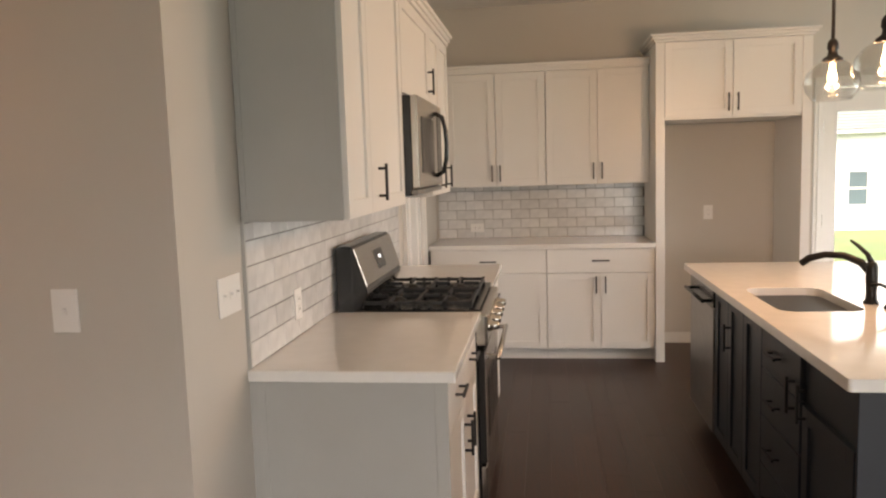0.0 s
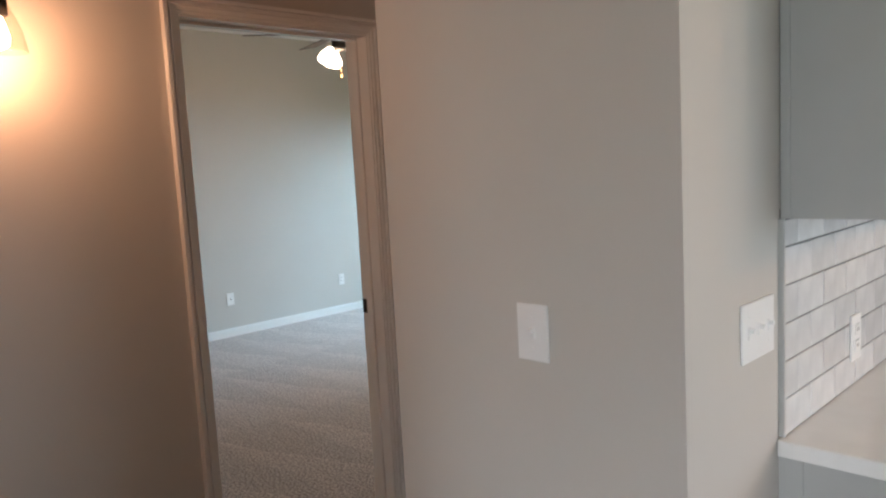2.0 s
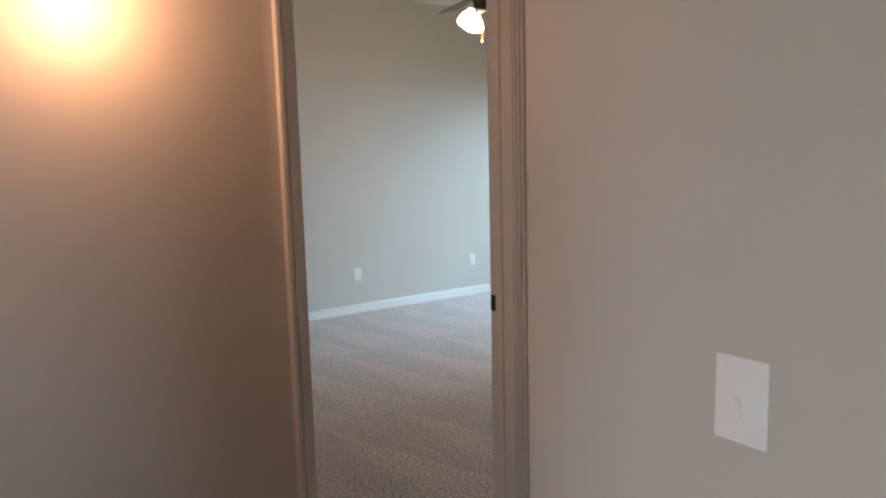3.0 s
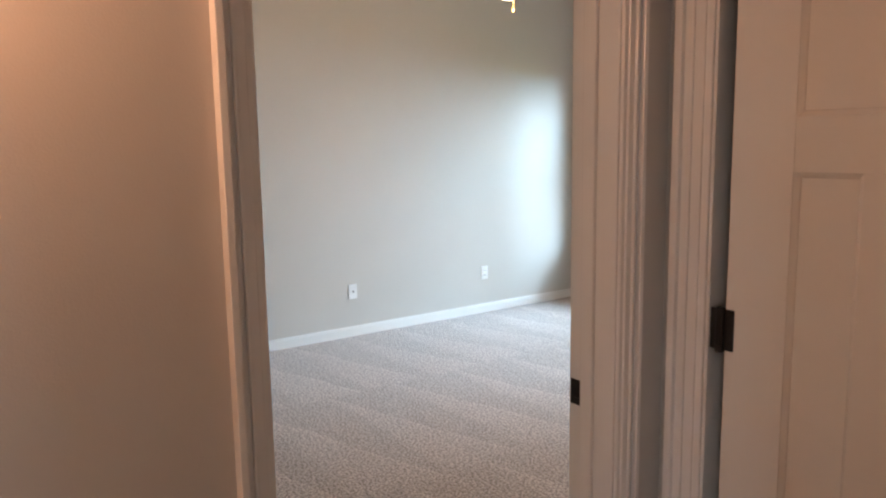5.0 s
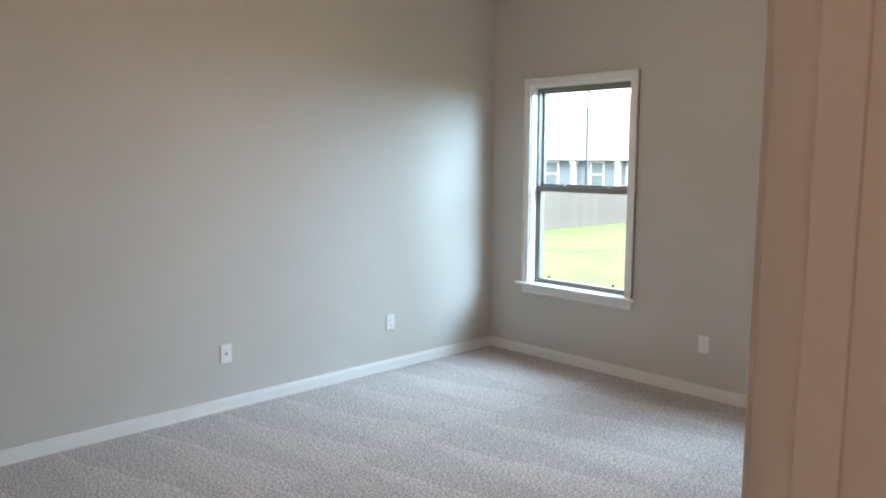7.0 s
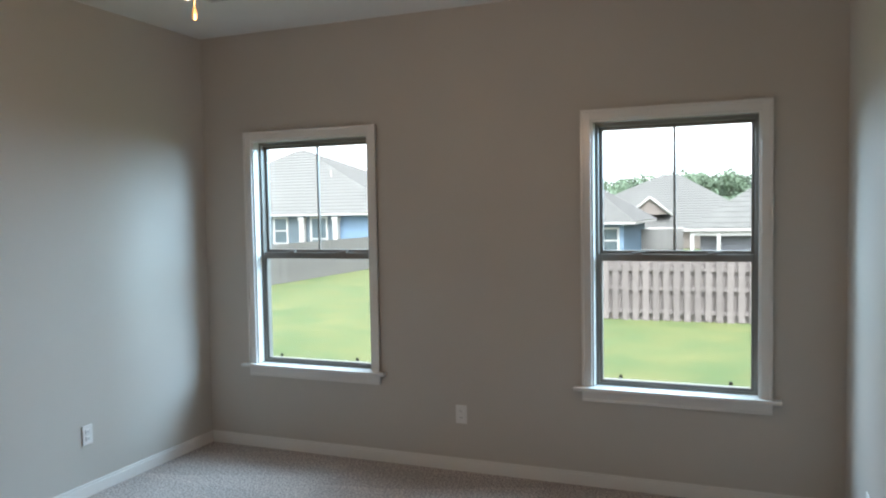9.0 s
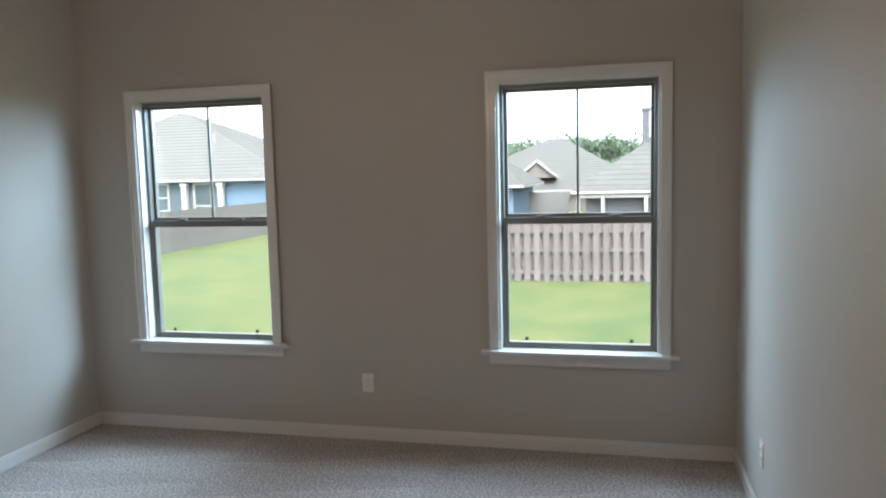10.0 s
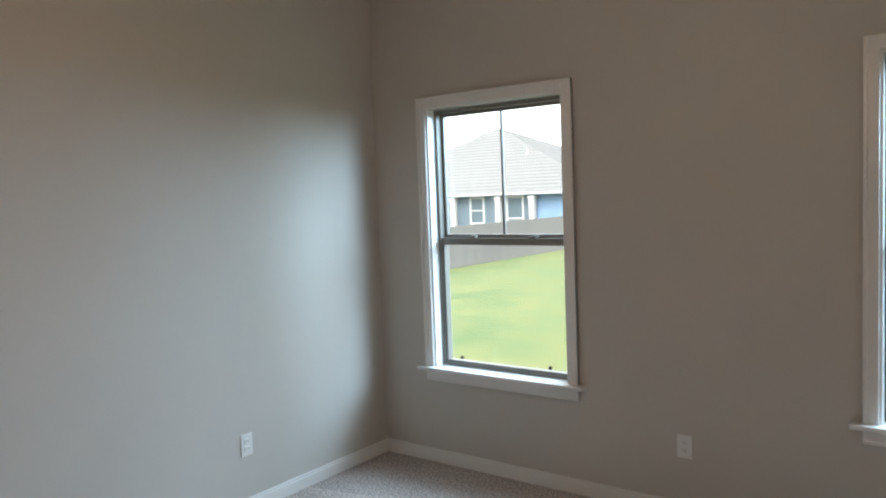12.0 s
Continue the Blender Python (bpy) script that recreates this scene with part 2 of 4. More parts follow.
def lathe(name, material, profile, parent=None, at=(0, 0, 0), steps=28, turn=None):
    """A turned shape round the z axis from (radius, height) pairs."""
    bm = bmesh.new()
    rings = []
    for r, z in profile:
        rings.append([bm.verts.new((max(r, 0.0004) * math.cos(2 * math.pi * i / steps), max(r, 0.0004) * math.sin(2 * math.pi * i / steps), z)) for i in range(steps)])
    for a, b in zip(rings, rings[1:]):
        for i in range(steps):
            bm.faces.new((a[i], a[(i + 1) % steps], b[(i + 1) % steps], b[i]))
    if turn:
        bmesh.ops.transform(bm, matrix=turn, verts=bm.verts)
    bmesh.ops.translate(bm, vec=at, verts=bm.verts)
    bmesh.ops.recalc_face_normals(bm, faces=bm.faces)
    ob = new(name, mesh_from(bm, name, material, True))
    if parent:
        ob.parent = parent
    return ob


def tube(name, material, points, radius, parent=None, sides=10):
    """A round bar along points; radius may be a number or one for each point."""
    bm = bmesh.new()
    pts = [Vector(p) for p in points]
    rad = radius if isinstance(radius, (list, tuple)) else [radius] * len(pts)
    rings = []
    for i, p in enumerate(pts):
        way = (pts[min(i + 1, len(pts) - 1)] - pts[max(i - 1, 0)]).normalized()
        side = way.cross(Vector((0.31, 0.17, 0.94)))
        side = (side if side.length > 0.1 else way.cross(Vector((1, 0, 0)))).normalized()
        up = side.cross(way)
        rings.append([bm.verts.new(p + rad[i] * (side * math.cos(2 * math.pi * k / sides) + up * math.sin(2 * math.pi * k / sides))) for k in range(sides)])
    for a, b in zip(rings, rings[1:]):
        for k in range(sides):
            bm.faces.new((a[k], a[(k + 1) % sides], b[(k + 1) % sides], b[k]))
    bm.faces.new(rings[0]), bm.faces.new(rings[-1])
    bmesh.ops.recalc_face_normals(bm, faces=bm.faces)
    ob = new(name, mesh_from(bm, name, material, True))
    if parent:
        ob.parent = parent
    return ob


def thing(name, m, label, category, group=""):
    ob = new(name)
    ob.empty_display_size = 0.1
    ob.matrix_world = m
    return tagged(ob, label, category, group)


def structure(ob, label="", category=""):
    return tagged(ob, label, category, "", "structure")


# ---- large structure ----
X0, X1 = -5.80, -1.80        # bedroom, between its side walls
YW = 4.76                    # bedroom window wall, inner face
HX = -1.77                   # hall face of the bedroom door's wall
DY0, DY1, DH = 0.052, 0.836, 2.04
BY0 = -1.1                   # bedroom's back wall
Y2 = 1.00                    # closet door's wall
SX = -0.734                  # free end of the switch wall
KY = 4.60                    # kitchen's back wall
LX, LY = 6.0, -4.2           # far sides of the living space
WIN = [(-5.455, -4.452), (-3.153, -2.145)]
WZ0, WZ1 = 0.585, 2.166
CW = 0.058

structure(boxes("floor", M_FLOOR, [(HX - 0.06, LX, LY, KY, -0.16, -0.012)]), "dark brown hardwood floor boards", "floor")
structure(boxes("floor_carpet", M_CARPET, [(X0, -1.84, BY0, YW, -0.16, 0.0), (-1.84, X1, 1.1, YW, -0.16, 0.0)]), "grey beige cut pile carpet with vacuum marks", "carpet")
structure(boxes("ceiling", M_CEIL, [(X0 - 0.2, LX + 0.2, LY - 0.2, YW + 0.2, CEIL, CEIL + 0.12)]), "white painted flat ceiling", "ceiling")
structure(boxes("wall_bedroom_left", M_WALL, [(X0 - 0.14, X0, BY0 - 0.12, YW + 0.16, -0.16, CEIL)]), "greige painted bedroom wall", "wall")
ws = []
xs = [X0] + [v for w in WIN for v in (w[0] + CW, w[1] - CW)] + [X1 + 0.1]
for i in range(0, len(xs), 2):
    ws.append((xs[i], xs[i + 1], YW, YW + 0.16, -0.16, CEIL))
for a, b in WIN:
    ws.append((a + CW, b - CW, YW, YW + 0.16, -0.16, WZ0 - 0.02))
    ws.append((a + CW, b - CW, YW, YW + 0.16, WZ1 - CW, CEIL))
structure(boxes("wall_windows", M_WALL, ws), "greige painted bedroom wall with two windows", "wall")
structure(boxes("wall_bedroom_right", M_WALL, [(X1, X1 + 0.12, 1.12, YW, -0.16, CEIL)]), "greige painted bedroom wall", "wall")
structure(boxes("wall_bedroom_back", M_WALL, [(X0, HX - 0.13, BY0 - 0.12, BY0, -0.16, CEIL)]), "greige painted bedroom wall", "wall")
structure(boxes("wall_hall", M_WALL, [
    (HX - 0.13, HX, LY, DY0 - 0.02, -0.16, CEIL), (HX - 0.13, HX, DY0 - 0.02, DY1 + 0.02, DH + 0.02, CEIL),
    (HX - 0.13, HX, DY1 + 0.02, Y2 + 0.12, -0.16, CEIL)]), "greige painted hall wall with a bedroom doorway", "wall")
structure(boxes("wall_closet", M_WALL, [
    (HX, -1.67, Y2, Y2 + 0.12, -0.16, CEIL), (-1.67, -0.945, Y2, Y2 + 0.12, DH + 0.02, CEIL), (-0.945, SX, Y2, Y2 + 0.12, -0.16, CEIL)]),
    "greige painted wall round a closet door", "wall")
structure(boxes("wall_switch", M_WALL, [(SX, 0.0, 0.0, 0.12, -0.16, CEIL), (SX, SX + 0.12, 0.12, Y2 + 0.12, -0.16, CEIL)]), "greige painted wall end with a light switch", "wall")
structure(boxes("wall_hall_end", M_WALL, [(HX, 0.0, -1.15, -1.02, -0.16, CEIL), (-0.12, 0.0, LY, -1.15, -0.16, CEIL)]), "greige painted wall end across from the light switch", "wall")
structure(boxes("wall_range", M_WALL, [(-0.12, 0.0, 0.12, 3.08, -0.16, CEIL), (-0.12, 0.0, 3.08, 3.84, 2.06, CEIL), (-0.12, 0.0, 3.84, KY, -0.16, CEIL)]), "greige painted kitchen wall behind the range", "wall")
structure(boxes("wall_kitchen_back", M_WALL, [
    (-0.12, 3.12, KY, KY + 0.14, -0.16, CEIL), (3.12, 4.08, KY, KY + 0.14, 2.08, CEIL), (4.08, LX, KY, KY + 0.14, -0.16, CEIL)]), "grey painted kitchen back wall", "wall")
# unseen wall, added to stop daylight leaking through the closet door gap
structure(boxes("wall_closet_back", M_WALL, [(X1 + 0.12, -0.12, KY, YW + 0.02, -0.16, CEIL)]), "unseen plain wall added to keep light out of the closet", "wall")
# unseen walls; their openings are made up and placed to steer daylight
structure(boxes("wall_living_right", M_WALL, [
    (LX, LX + 0.14, LY, 0.7, -0.16, CEIL), (LX, LX + 0.14, 3.7, KY + 0.14, -0.16, CEIL),
    (LX, LX + 0.14, 0.7, 3.7, -0.16, 0.6), (LX, LX + 0.14, 0.7, 3.7, 2.1, CEIL)]), "greige painted living space wall with a window opening", "wall")
structure(boxes("wall_living_back", M_WALL, [
    (HX - 0.13, 1.6, LY - 0.14, LY, -0.16, CEIL), (3.6, LX + 0.14, LY - 0.14, LY, -0.16, CEIL),
    (1.6, 3.6, LY - 0.14, LY, -0.16, 0.6), (1.6, 3.6, LY - 0.14, LY, 2.1, CEIL)]), "greige painted living space wall with a window opening", "wall")

# baseboards
BB = [(X0, X0 + 0.014, BY0, YW), (X0, X1, YW - 0.014, YW), (X1 - 0.014, X1, 1.12, YW)]
for b in BB:
    structure(boxes("baseboard", M_TRIM, [(*b, 0.0, 0.066), (b[0] + (0.004 if b[0] == X1 - 0.014 else 0), b[1] - (0.004 if b[0] == X0 and b[1] < -5 else 0), b[2] + (0.004 if b[2] > 4 else 0), b[3], 0.066, 0.080)], 0.002), "white painted baseboard", "baseboard")
structure(boxes("baseboard", M_TRIM, [(1.80, 2.77, KY - 0.014, KY, -0.01, 0.09), (2.84, 3.03, KY - 0.014, KY, -0.01, 0.09)], 0.003), "white painted kitchen baseboard", "baseboard")
structure(boxes("baseboard", M_TRIM, [(SX, -0.002, -0.014, 0.0, -0.01, 0.09), (HX, HX + 0.014, -0.98, -0.025, -0.01, 0.09)], 0.003), "white painted hall baseboard", "baseboard")


def casing_bars(u0, u1, top, w=0.06, sill=0.0):
    """Stepped door casing round an opening, in the plane y = 0, facing -y: a flat face, two ridges and a raised outer band."""
    out = []
    for a, b, d in ((0.0, 0.22, 0.009), (0.20, 0.48, 0.014), (0.48, 0.58, 0.020), (0.58, 0.78, 0.013), (0.78, 1.0, 0.025)):
        lo, hi = a * w + 0.006, b * w + 0.006
        out.append((u0 - hi, u0 - lo, -d, 0.0, sill, top + hi))
        out.append((u1 + lo, u1 + hi, -d, 0.0, sill, top + hi))
        out.append((u0 - lo, u1 + lo, -d, 0.0, top + lo, top + hi))
    return out


def door_frame(name, m, u0, u1, top, depth, w, label, both=True):
    base = thing(name, m, label, "door frame")
    tagged(base, kind="structure")
    boxes("casing", M_TRIM, casing_bars(u0, u1, top, w), 0.0015, base)
    if both:
        back = boxes("casing", M_TRIM, casing_bars(-u1, -u0, top, w), 0.0015, base)
        back.matrix_local = pose(0, depth, 0, 0, 0, 180)
    boxes("jamb", M_TRIM, [(u0 - 0.02, u0, -0.001, depth + 0.001, 0, top), (u1, u1 + 0.02, -0.001, depth + 0.001, 0, top), (u0 - 0.02, u1 + 0.02, -0.001, depth + 0.001, top, top + 0.02)], 0.0015, base)
    return base


# bedroom doorway: local x runs along world y, local -y looks to the hall
bed_frame = door_frame("door_1", pose(HX, 0, 0, 0, 0, 90), DY0, DY1, DH, 0.13, 0.058, "white painted bedroom door frame with stepped casing")
boxes("stop", M_TRIM, [(DY0, DY0 + 0.011, 0.055, 0.09, 0, DH), (DY1 - 0.011, DY1, 0.055, 0.09, 0, DH), (DY0, DY1, 0.055, 0.09, DH - 0.011, DH)], 0.002, bed_frame)
strike = boxes("strike_plate", M_BRONZE, [(DY1 - 0.002, DY1 + 0.001, 0.094, 0.099, 0.905, 0.965), (DY1 - 0.002, DY1 + 0.001, 0.118, 0.128, 0.905, 0.965), (DY1 - 0.002, DY1 + 0.001, 0.098, 0.119, 0.905, 0.922), (DY1 - 0.002, DY1 + 0.001, 0.098, 0.119, 0.948, 0.965), (DY1 - 0.0005, DY1 + 0.0015, 0.098, 0.119, 0.92, 0.95)], 0.0, bed_frame)
tagged(strike, "dark bronze strike plate")


def panel_door(name, m, w, h, label, hinges=(), rail=0.115):
    """Craftsman door, facing -y: one wide panel at the top, two tall ones below, each with a sloped moulding round it."""
    base = thing(name, m, label, "door")
    z_lo, z_mid0, z_mid1, z_hi = 0.22, 1.442, 1.548, h - 0.115
    bars = [(0, rail, 0, 0.035, 0, h), (w - rail, w, 0, 0.035, 0, h), (rail, w - rail, 0, 0.035, 0, z_lo), (rail, w - rail, 0, 0.035, z_mid0, z_mid1),
            (rail, w - rail, 0, 0.035, h - 0.115, h), (w / 2 - 0.055, w / 2 + 0.055, 0, 0.035, z_lo, z_mid0)]
    boxes("frame", M_TRIM, bars, 0.0012, base)
    boxes("panel", M_TRIM, [(rail - 0.005, w - rail + 0.005, 0.0118, 0.025, z_lo - 0.005, z_hi + 0.005)], 0, base)
    bm = bmesh.new()
    for u0, u1, z0, z1 in ((rail, w / 2 - 0.055, z_lo, z_mid0), (w / 2 + 0.055, w - rail, z_lo, z_mid0), (rail, w - rail, z_mid1, z_hi)):
        rings = []
        for inset, y in ((-0.001, 0.0015), (0.002, 0.0035), (0.009, 0.009), (0.011, 0.0125)):
            rings.append([bm.verts.new((u, y, z)) for u, z in ((u0 + inset, z0 + inset), (u1 - inset, z0 + inset), (u1 - inset, z1 - inset), (u0 + inset, z1 - inset))])
        for a, b in zip(rings, rings[1:]):
            for k in range(4):
                bm.faces.new((a[k], a[(k + 1) % 4], b[(k + 1) % 4], b[k]))
    new("moulding", mesh_from(bm, "moulding", M_TRIM)).parent = base
    for z in hinges:
        hg = boxes("hinge", M_BRONZE, [(-0.034, 0.022, -0.005, 0.001, z - 0.045, z + 0.045), (-0.016, 0.002, -0.014, 0.0, z - 0.050, z + 0.050)], 0.003, base)
        tagged(hg, "black bronze hinge")
    return base


door_frame("door_3", pose(0, Y2, 0), -1.650, -0.965, DH, 0.12, 0.085, "white painted closet door frame with stepped casing", False)
panel_door("closet_door", pose(-1.612, Y2 + 0.004, 0.005), 0.638, 2.03, "closed white craftsman panel door with black hinges", (0.25, 1.105, 1.84), 0.134)
panel_door("pantry_door", pose(-0.012, 3.105, 0.005, 0, 0, 90), 0.71, 2.03, "closed white pantry panel door beside the counter", (0.25, 0.98, 1.8))
door_frame("door_4", pose(0, 0, 0, 0, 0, 90), 3.10, 3.82, 2.04, 0.12, 0.058, "white painted pantry door frame", False)


# ---- bedroom windows ----
def window(name, a, b):
    w = b - a
    base = thing(name, pose(a, YW, 0), "white cased double hung window with taupe sashes", "window")
    tagged(base, kind="structure")
    zc = WZ1 - CW
    cas = [(0, CW, -0.016, 0, WZ0, WZ1), (w - CW, w, -0.016, 0, WZ0, WZ1), (CW, w - CW, -0.016, 0, zc, WZ1),
           (0.0, 0.016, -0.022, 0, WZ0, WZ1), (w - 0.016, w, -0.022, 0, WZ0, WZ1), (0.016, w - 0.016, -0.022, 0, WZ1 - 0.016, WZ1)]
    boxes("casing", M_TRIM, cas, 0.002, base)
    boxes("jamb", M_TRIM, [(CW - 0.004, CW + 0.012, 0, 0.14, WZ0, zc), (w - CW - 0.012, w - CW + 0.004, 0, 0.14, WZ0, zc), (CW + 0.012, w - CW - 0.012, 0, 0.14, zc - 0.012, zc + 0.004)], 0, base)
    boxes("sill", M_TRIM, [(-0.045, w + 0.045, -0.055, 0.0, WZ0 - 0.022, WZ0), (CW, w - CW, 0.0, 0.13, WZ0 - 0.019, WZ0 - 0.002)], 0.004, base)
    boxes("apron", M_TRIM, [(0.0, w, -0.014, 0, WZ0 - 0.085, WZ0 - 0.022), (0.01, w - 0.01, -0.018, 0, WZ0 - 0.085, WZ0 - 0.07)], 0.002, base)
    l, r = CW + 0.012, w - CW - 0.012
    zm = 1.335
    boxes("frame", M_SASH, [(l, l + 0.018, 0.062, 0.14, WZ0, zc - 0.012), (r - 0.018, r, 0.062, 0.14, WZ0, zc - 0.012), (l + 0.018, r - 0.018, 0.062, 0.14, zc - 0.034, zc - 0.012), (l + 0.018, r - 0.018, 0.062, 0.14, WZ0, WZ0 + 0.014)], 0.002, base)
    l2, r2, lo, hi = l + 0.018, r - 0.018, WZ0 + 0.014, zc - 0.034
    boxes("sash", M_SASH, [(l2, l2 + 0.018, 0.105, 0.135, zm, hi), (r2 - 0.018, r2, 0.105, 0.135, zm, hi), (l2 + 0.018, r2 - 0.018, 0.105, 0.135, hi - 0.018, hi), (l2 + 0.018, r2 - 0.018, 0.105, 0.135, zm - 0.005, zm + 0.030)], 0.002, base)
    boxes("sash", M_SASH, [(l2, l2 + 0.018, 0.070, 0.102, lo, zm + 0.01), (r2 - 0.018, r2, 0.070, 0.102, lo, zm + 0.01), (l2 + 0.018, r2 - 0.018, 0.070, 0.102, zm - 0.030, zm + 0.010), (l2 + 0.018, r2 - 0.018, 0.070, 0.102, lo, lo + 0.018)], 0.002, base)
    boxes("muntin", M_SASH, [(w / 2 - 0.007, w / 2 + 0.007, 0.112, 0.128, zm + 0.03, hi - 0.018)], 0.002, base)
    boxes("latch", M_SASH, [(w * 0.30 + dx - 0.028, w * 0.30 + dx + 0.028, 0.066, 0.100, zm + 0.010, zm + 0.020) for dx in (0, w * 0.40)] + [(w * 0.30 + dx, w * 0.30 + dx + 0.045, 0.060, 0.075, zm + 0.018, zm + 0.026) for dx in (0, w * 0.40)], 0.003, base)
    boxes("tilt_clip", M_BLACK, [(u - 0.010, u + 0.010, 0.066, 0.074, lo + 0.028, lo + 0.048) for u in (l2 + 0.12, r2 - 0.12)], 0.002, base)
    for nm, z0, z1, y in (("pane", zm + 0.03, hi - 0.018, 0.120), ("pane", lo + 0.026, zm - 0.03, 0.086)):
        p = boxes(nm, M_GLASS, [(l2 + 0.02, r2 - 0.02, y, y + 0.003, z0 - 0.003, z1 + 0.003)], 0, base)
        p.visible_shadow = False
    return base


for i, (a, b) in enumerate(WIN):
    window("window_%d" % (i + 1), a, b)


# ---- plates on the walls ----
def plate(name, m, w, label, kind="switch", gangs=1):
    base = thing(name, m, label, kind)
    boxes("plate", M_PLASTIC, [(-w / 2, w / 2, -0.006, 0, -0.0575, 0.0575)], 0.0025, base)
    for g in range(gangs):
        u = (g - (gangs - 1) / 2) * 0.046
        if kind == "switch":
            boxes("toggle", M_PLASTIC, [(u - 0.006, u + 0.006, -0.008, -0.005, -0.012, 0.012), (u - 0.004, u + 0.004, -0.017, -0.006, 0.001, 0.009)], 0.001, base)
            boxes("screw", M_PLASTIC, [(u - 0.002, u + 0.002, -0.007, -0.005, z - 0.002, z + 0.002) for z in (-0.03, 0.03)], 0.0005, base)
        elif kind == "cable plate":
            lathe("socket", M_STEEL, [(0.0, 0.012), (0.004, 0.012), (0.004, 0.004), (0.0075, 0.004), (0.0075, 0.0)], base, (0, -0.006, 0), 12, Matrix.Rotation(math.pi / 2, 4, "X"))
        else:
            boxes("receptacle", M_PLASTIC, [(u - 0.017, u + 0.017, -0.009, -0.005, z - 0.014, z + 0.014) for z in (-0.02, 0.02)], 0.003, base)
            boxes("slot", M_BLACK, [(u + s - 0.001, u + s + 0.001, -0.0095, -0.008, z - 0.004, z + 0.005) for z in (-0.02, 0.02) for s in (-0.006, 0.006)], 0, base)
    return base


plate("light_switch", pose(-0.318, 0, 1.178), 0.075, "white single toggle switch plate on the greige wall")
plate("light_switch", pose(0, 0.290, 1.166, 0, 0, 90), 0.150, "white triple toggle switch plate beside the tiles", gangs=3)
plate("cable_plate", pose(X0, 2.353, 0.357, 0, 0, 90), 0.074, "white cable wall plate above the bedroom baseboard", "cable plate")
plate("wall_outlet", pose(X0, 3.667, 0.357, 0, 0, 90), 0.072, "white wall outlet above the bedroom baseboard", "outlet")
plate("wall_outlet", pose(-3.904, YW, 0.354), 0.072, "white wall outlet between the bedroom windows", "outlet")
plate("wall_outlet", pose(X1, 4.01, 0.33, 0, 0, -90), 0.072, "white wall outlet on the bedroom side wall", "outlet")
plate("wall_outlet", pose(0.35, KY - 0.010, 1.0, 0, 90, 0), 0.072, "white wall outlet in the tiled backsplash", "outlet")
plate("wall_outlet", pose(0.010, 0.86, 1.035, 0, 0, 90), 0.072, "white wall outlet in the tiled backsplash", "outlet")
plate("wall_outlet", pose(2.25, KY, 1.09), 0.072, "white wall outlet in the refrigerator recess", "outlet")

# ---- ceiling fan, vent, sconce ----
fan = thing("ceiling_fan", pose(-3.75, 2.25, CEIL), "dark bronze ceiling fan with lit frosted glass shades", "ceiling fan")
lathe("canopy", M_BRONZE, [(0.0, 0), (0.075, 0), (0.07, -0.03), (0.03, -0.055), (0.014, -0.06), (0.014, -0.20), (0.05, -0.21), (0.11, -0.235), (0.125, -0.27), (0.125, -0.33), (0.10, -0.37), (0.06, -0.385), (0.05, -0.43), (0.07, -0.445), (0.06, -0.47), (0.0, -0.475)], fan)
for k in range(5):
    ang = 2 * math.pi * k / 5 + 0.35
    bm = bmesh.new()
    add_box(bm, (0.18, 0.66, -0.065, 0.065, -0.355, -0.349), 0.0)
    for v in bm.verts:
        v.co.y *= 0.8 + 0.35 * (v.co.x - 0.18) / 0.48
        v.co.z -= v.co.y * 0.2
    bmesh.ops.bevel(bm, geom=[e for e in bm.edges if abs(e.verts[0].co.z - e.verts[1].co.z) < 0.03 and abs(e.verts[0].co.x - e.verts[1].co.x) < 0.01], offset=0.002, segments=1, affect="EDGES")
    bmesh.ops.rotate(bm, cent=(0, 0, 0), matrix=Matrix.Rotation(ang, 3, "Z"), verts=bm.verts)
    new("blade", mesh_from(bm, "blade", M_BLADE)).parent = fan
    bm = bmesh.new()
    add_box(bm, (0.11, 0.26, -0.02, 0.02, -0.348, -0.338), 0.003)
    bmesh.ops.rotate(bm, cent=(0, 0, 0), matrix=Matrix.Rotation(ang, 3, "Z"), verts=bm.verts)
    new("blade_arm", mesh_from(bm, "blade_arm", M_BRONZE)).parent = fan
for k in range(3):
    ang = 2 * math.pi * k / 3 + 0.75
    c, s = math.cos(ang), math.sin(ang)
    tube("arm", M_BRONZE, [(0.05 * c, 0.05 * s, -0.45), (0.085 * c, 0.085 * s, -0.45), (0.105 * c, 0.105 * s, -0.47)], 0.009, fan)
    tilt = Matrix.Rotation(ang, 4, "Z") @ Matrix.Rotation(-0.5, 4, "Y")
    lathe("shade", M_SHADE, [(0.0, 0.0), (0.024, 0), (0.032, -0.02), (0.05, -0.045), (0.062, -0.075), (0.066, -0.10), (0.063, -0.10), (0.058, -0.075), (0.045, -0.045), (0.0, -0.02)], fan, (0.10 * c, 0.10 * s, -0.465), 24, tilt)
for x, y, z in ((0.03, -0.02, -0.605), (-0.035, 0.03, -0.655)):
    tube("pull_chain", M_BRASS, [(x, y, -0.47), (x, y, z + 0.04)], 0.0016, fan, 6)
    lathe("pull_knob", M_BRASS, [(0.0, z), (0.006, z + 0.004), (0.008, z + 0.018), (0.005, z + 0.032), (0.002, z + 0.042)], fan, (x, y, 0), 12)

vent = thing("ceiling_vent", pose(-4.95, 3.95, CEIL), "white louvred ceiling air vent", "vent")
boxes("frame", M_TRIM, [(-0.17, 0.17, -0.09, -0.07, -0.008, 0), (-0.17, 0.17, 0.07, 0.09, -0.008, 0), (-0.17, -0.15, -0.07, 0.07, -0.008, 0), (0.15, 0.17, -0.07, 0.07, -0.008, 0)], 0.002, vent)
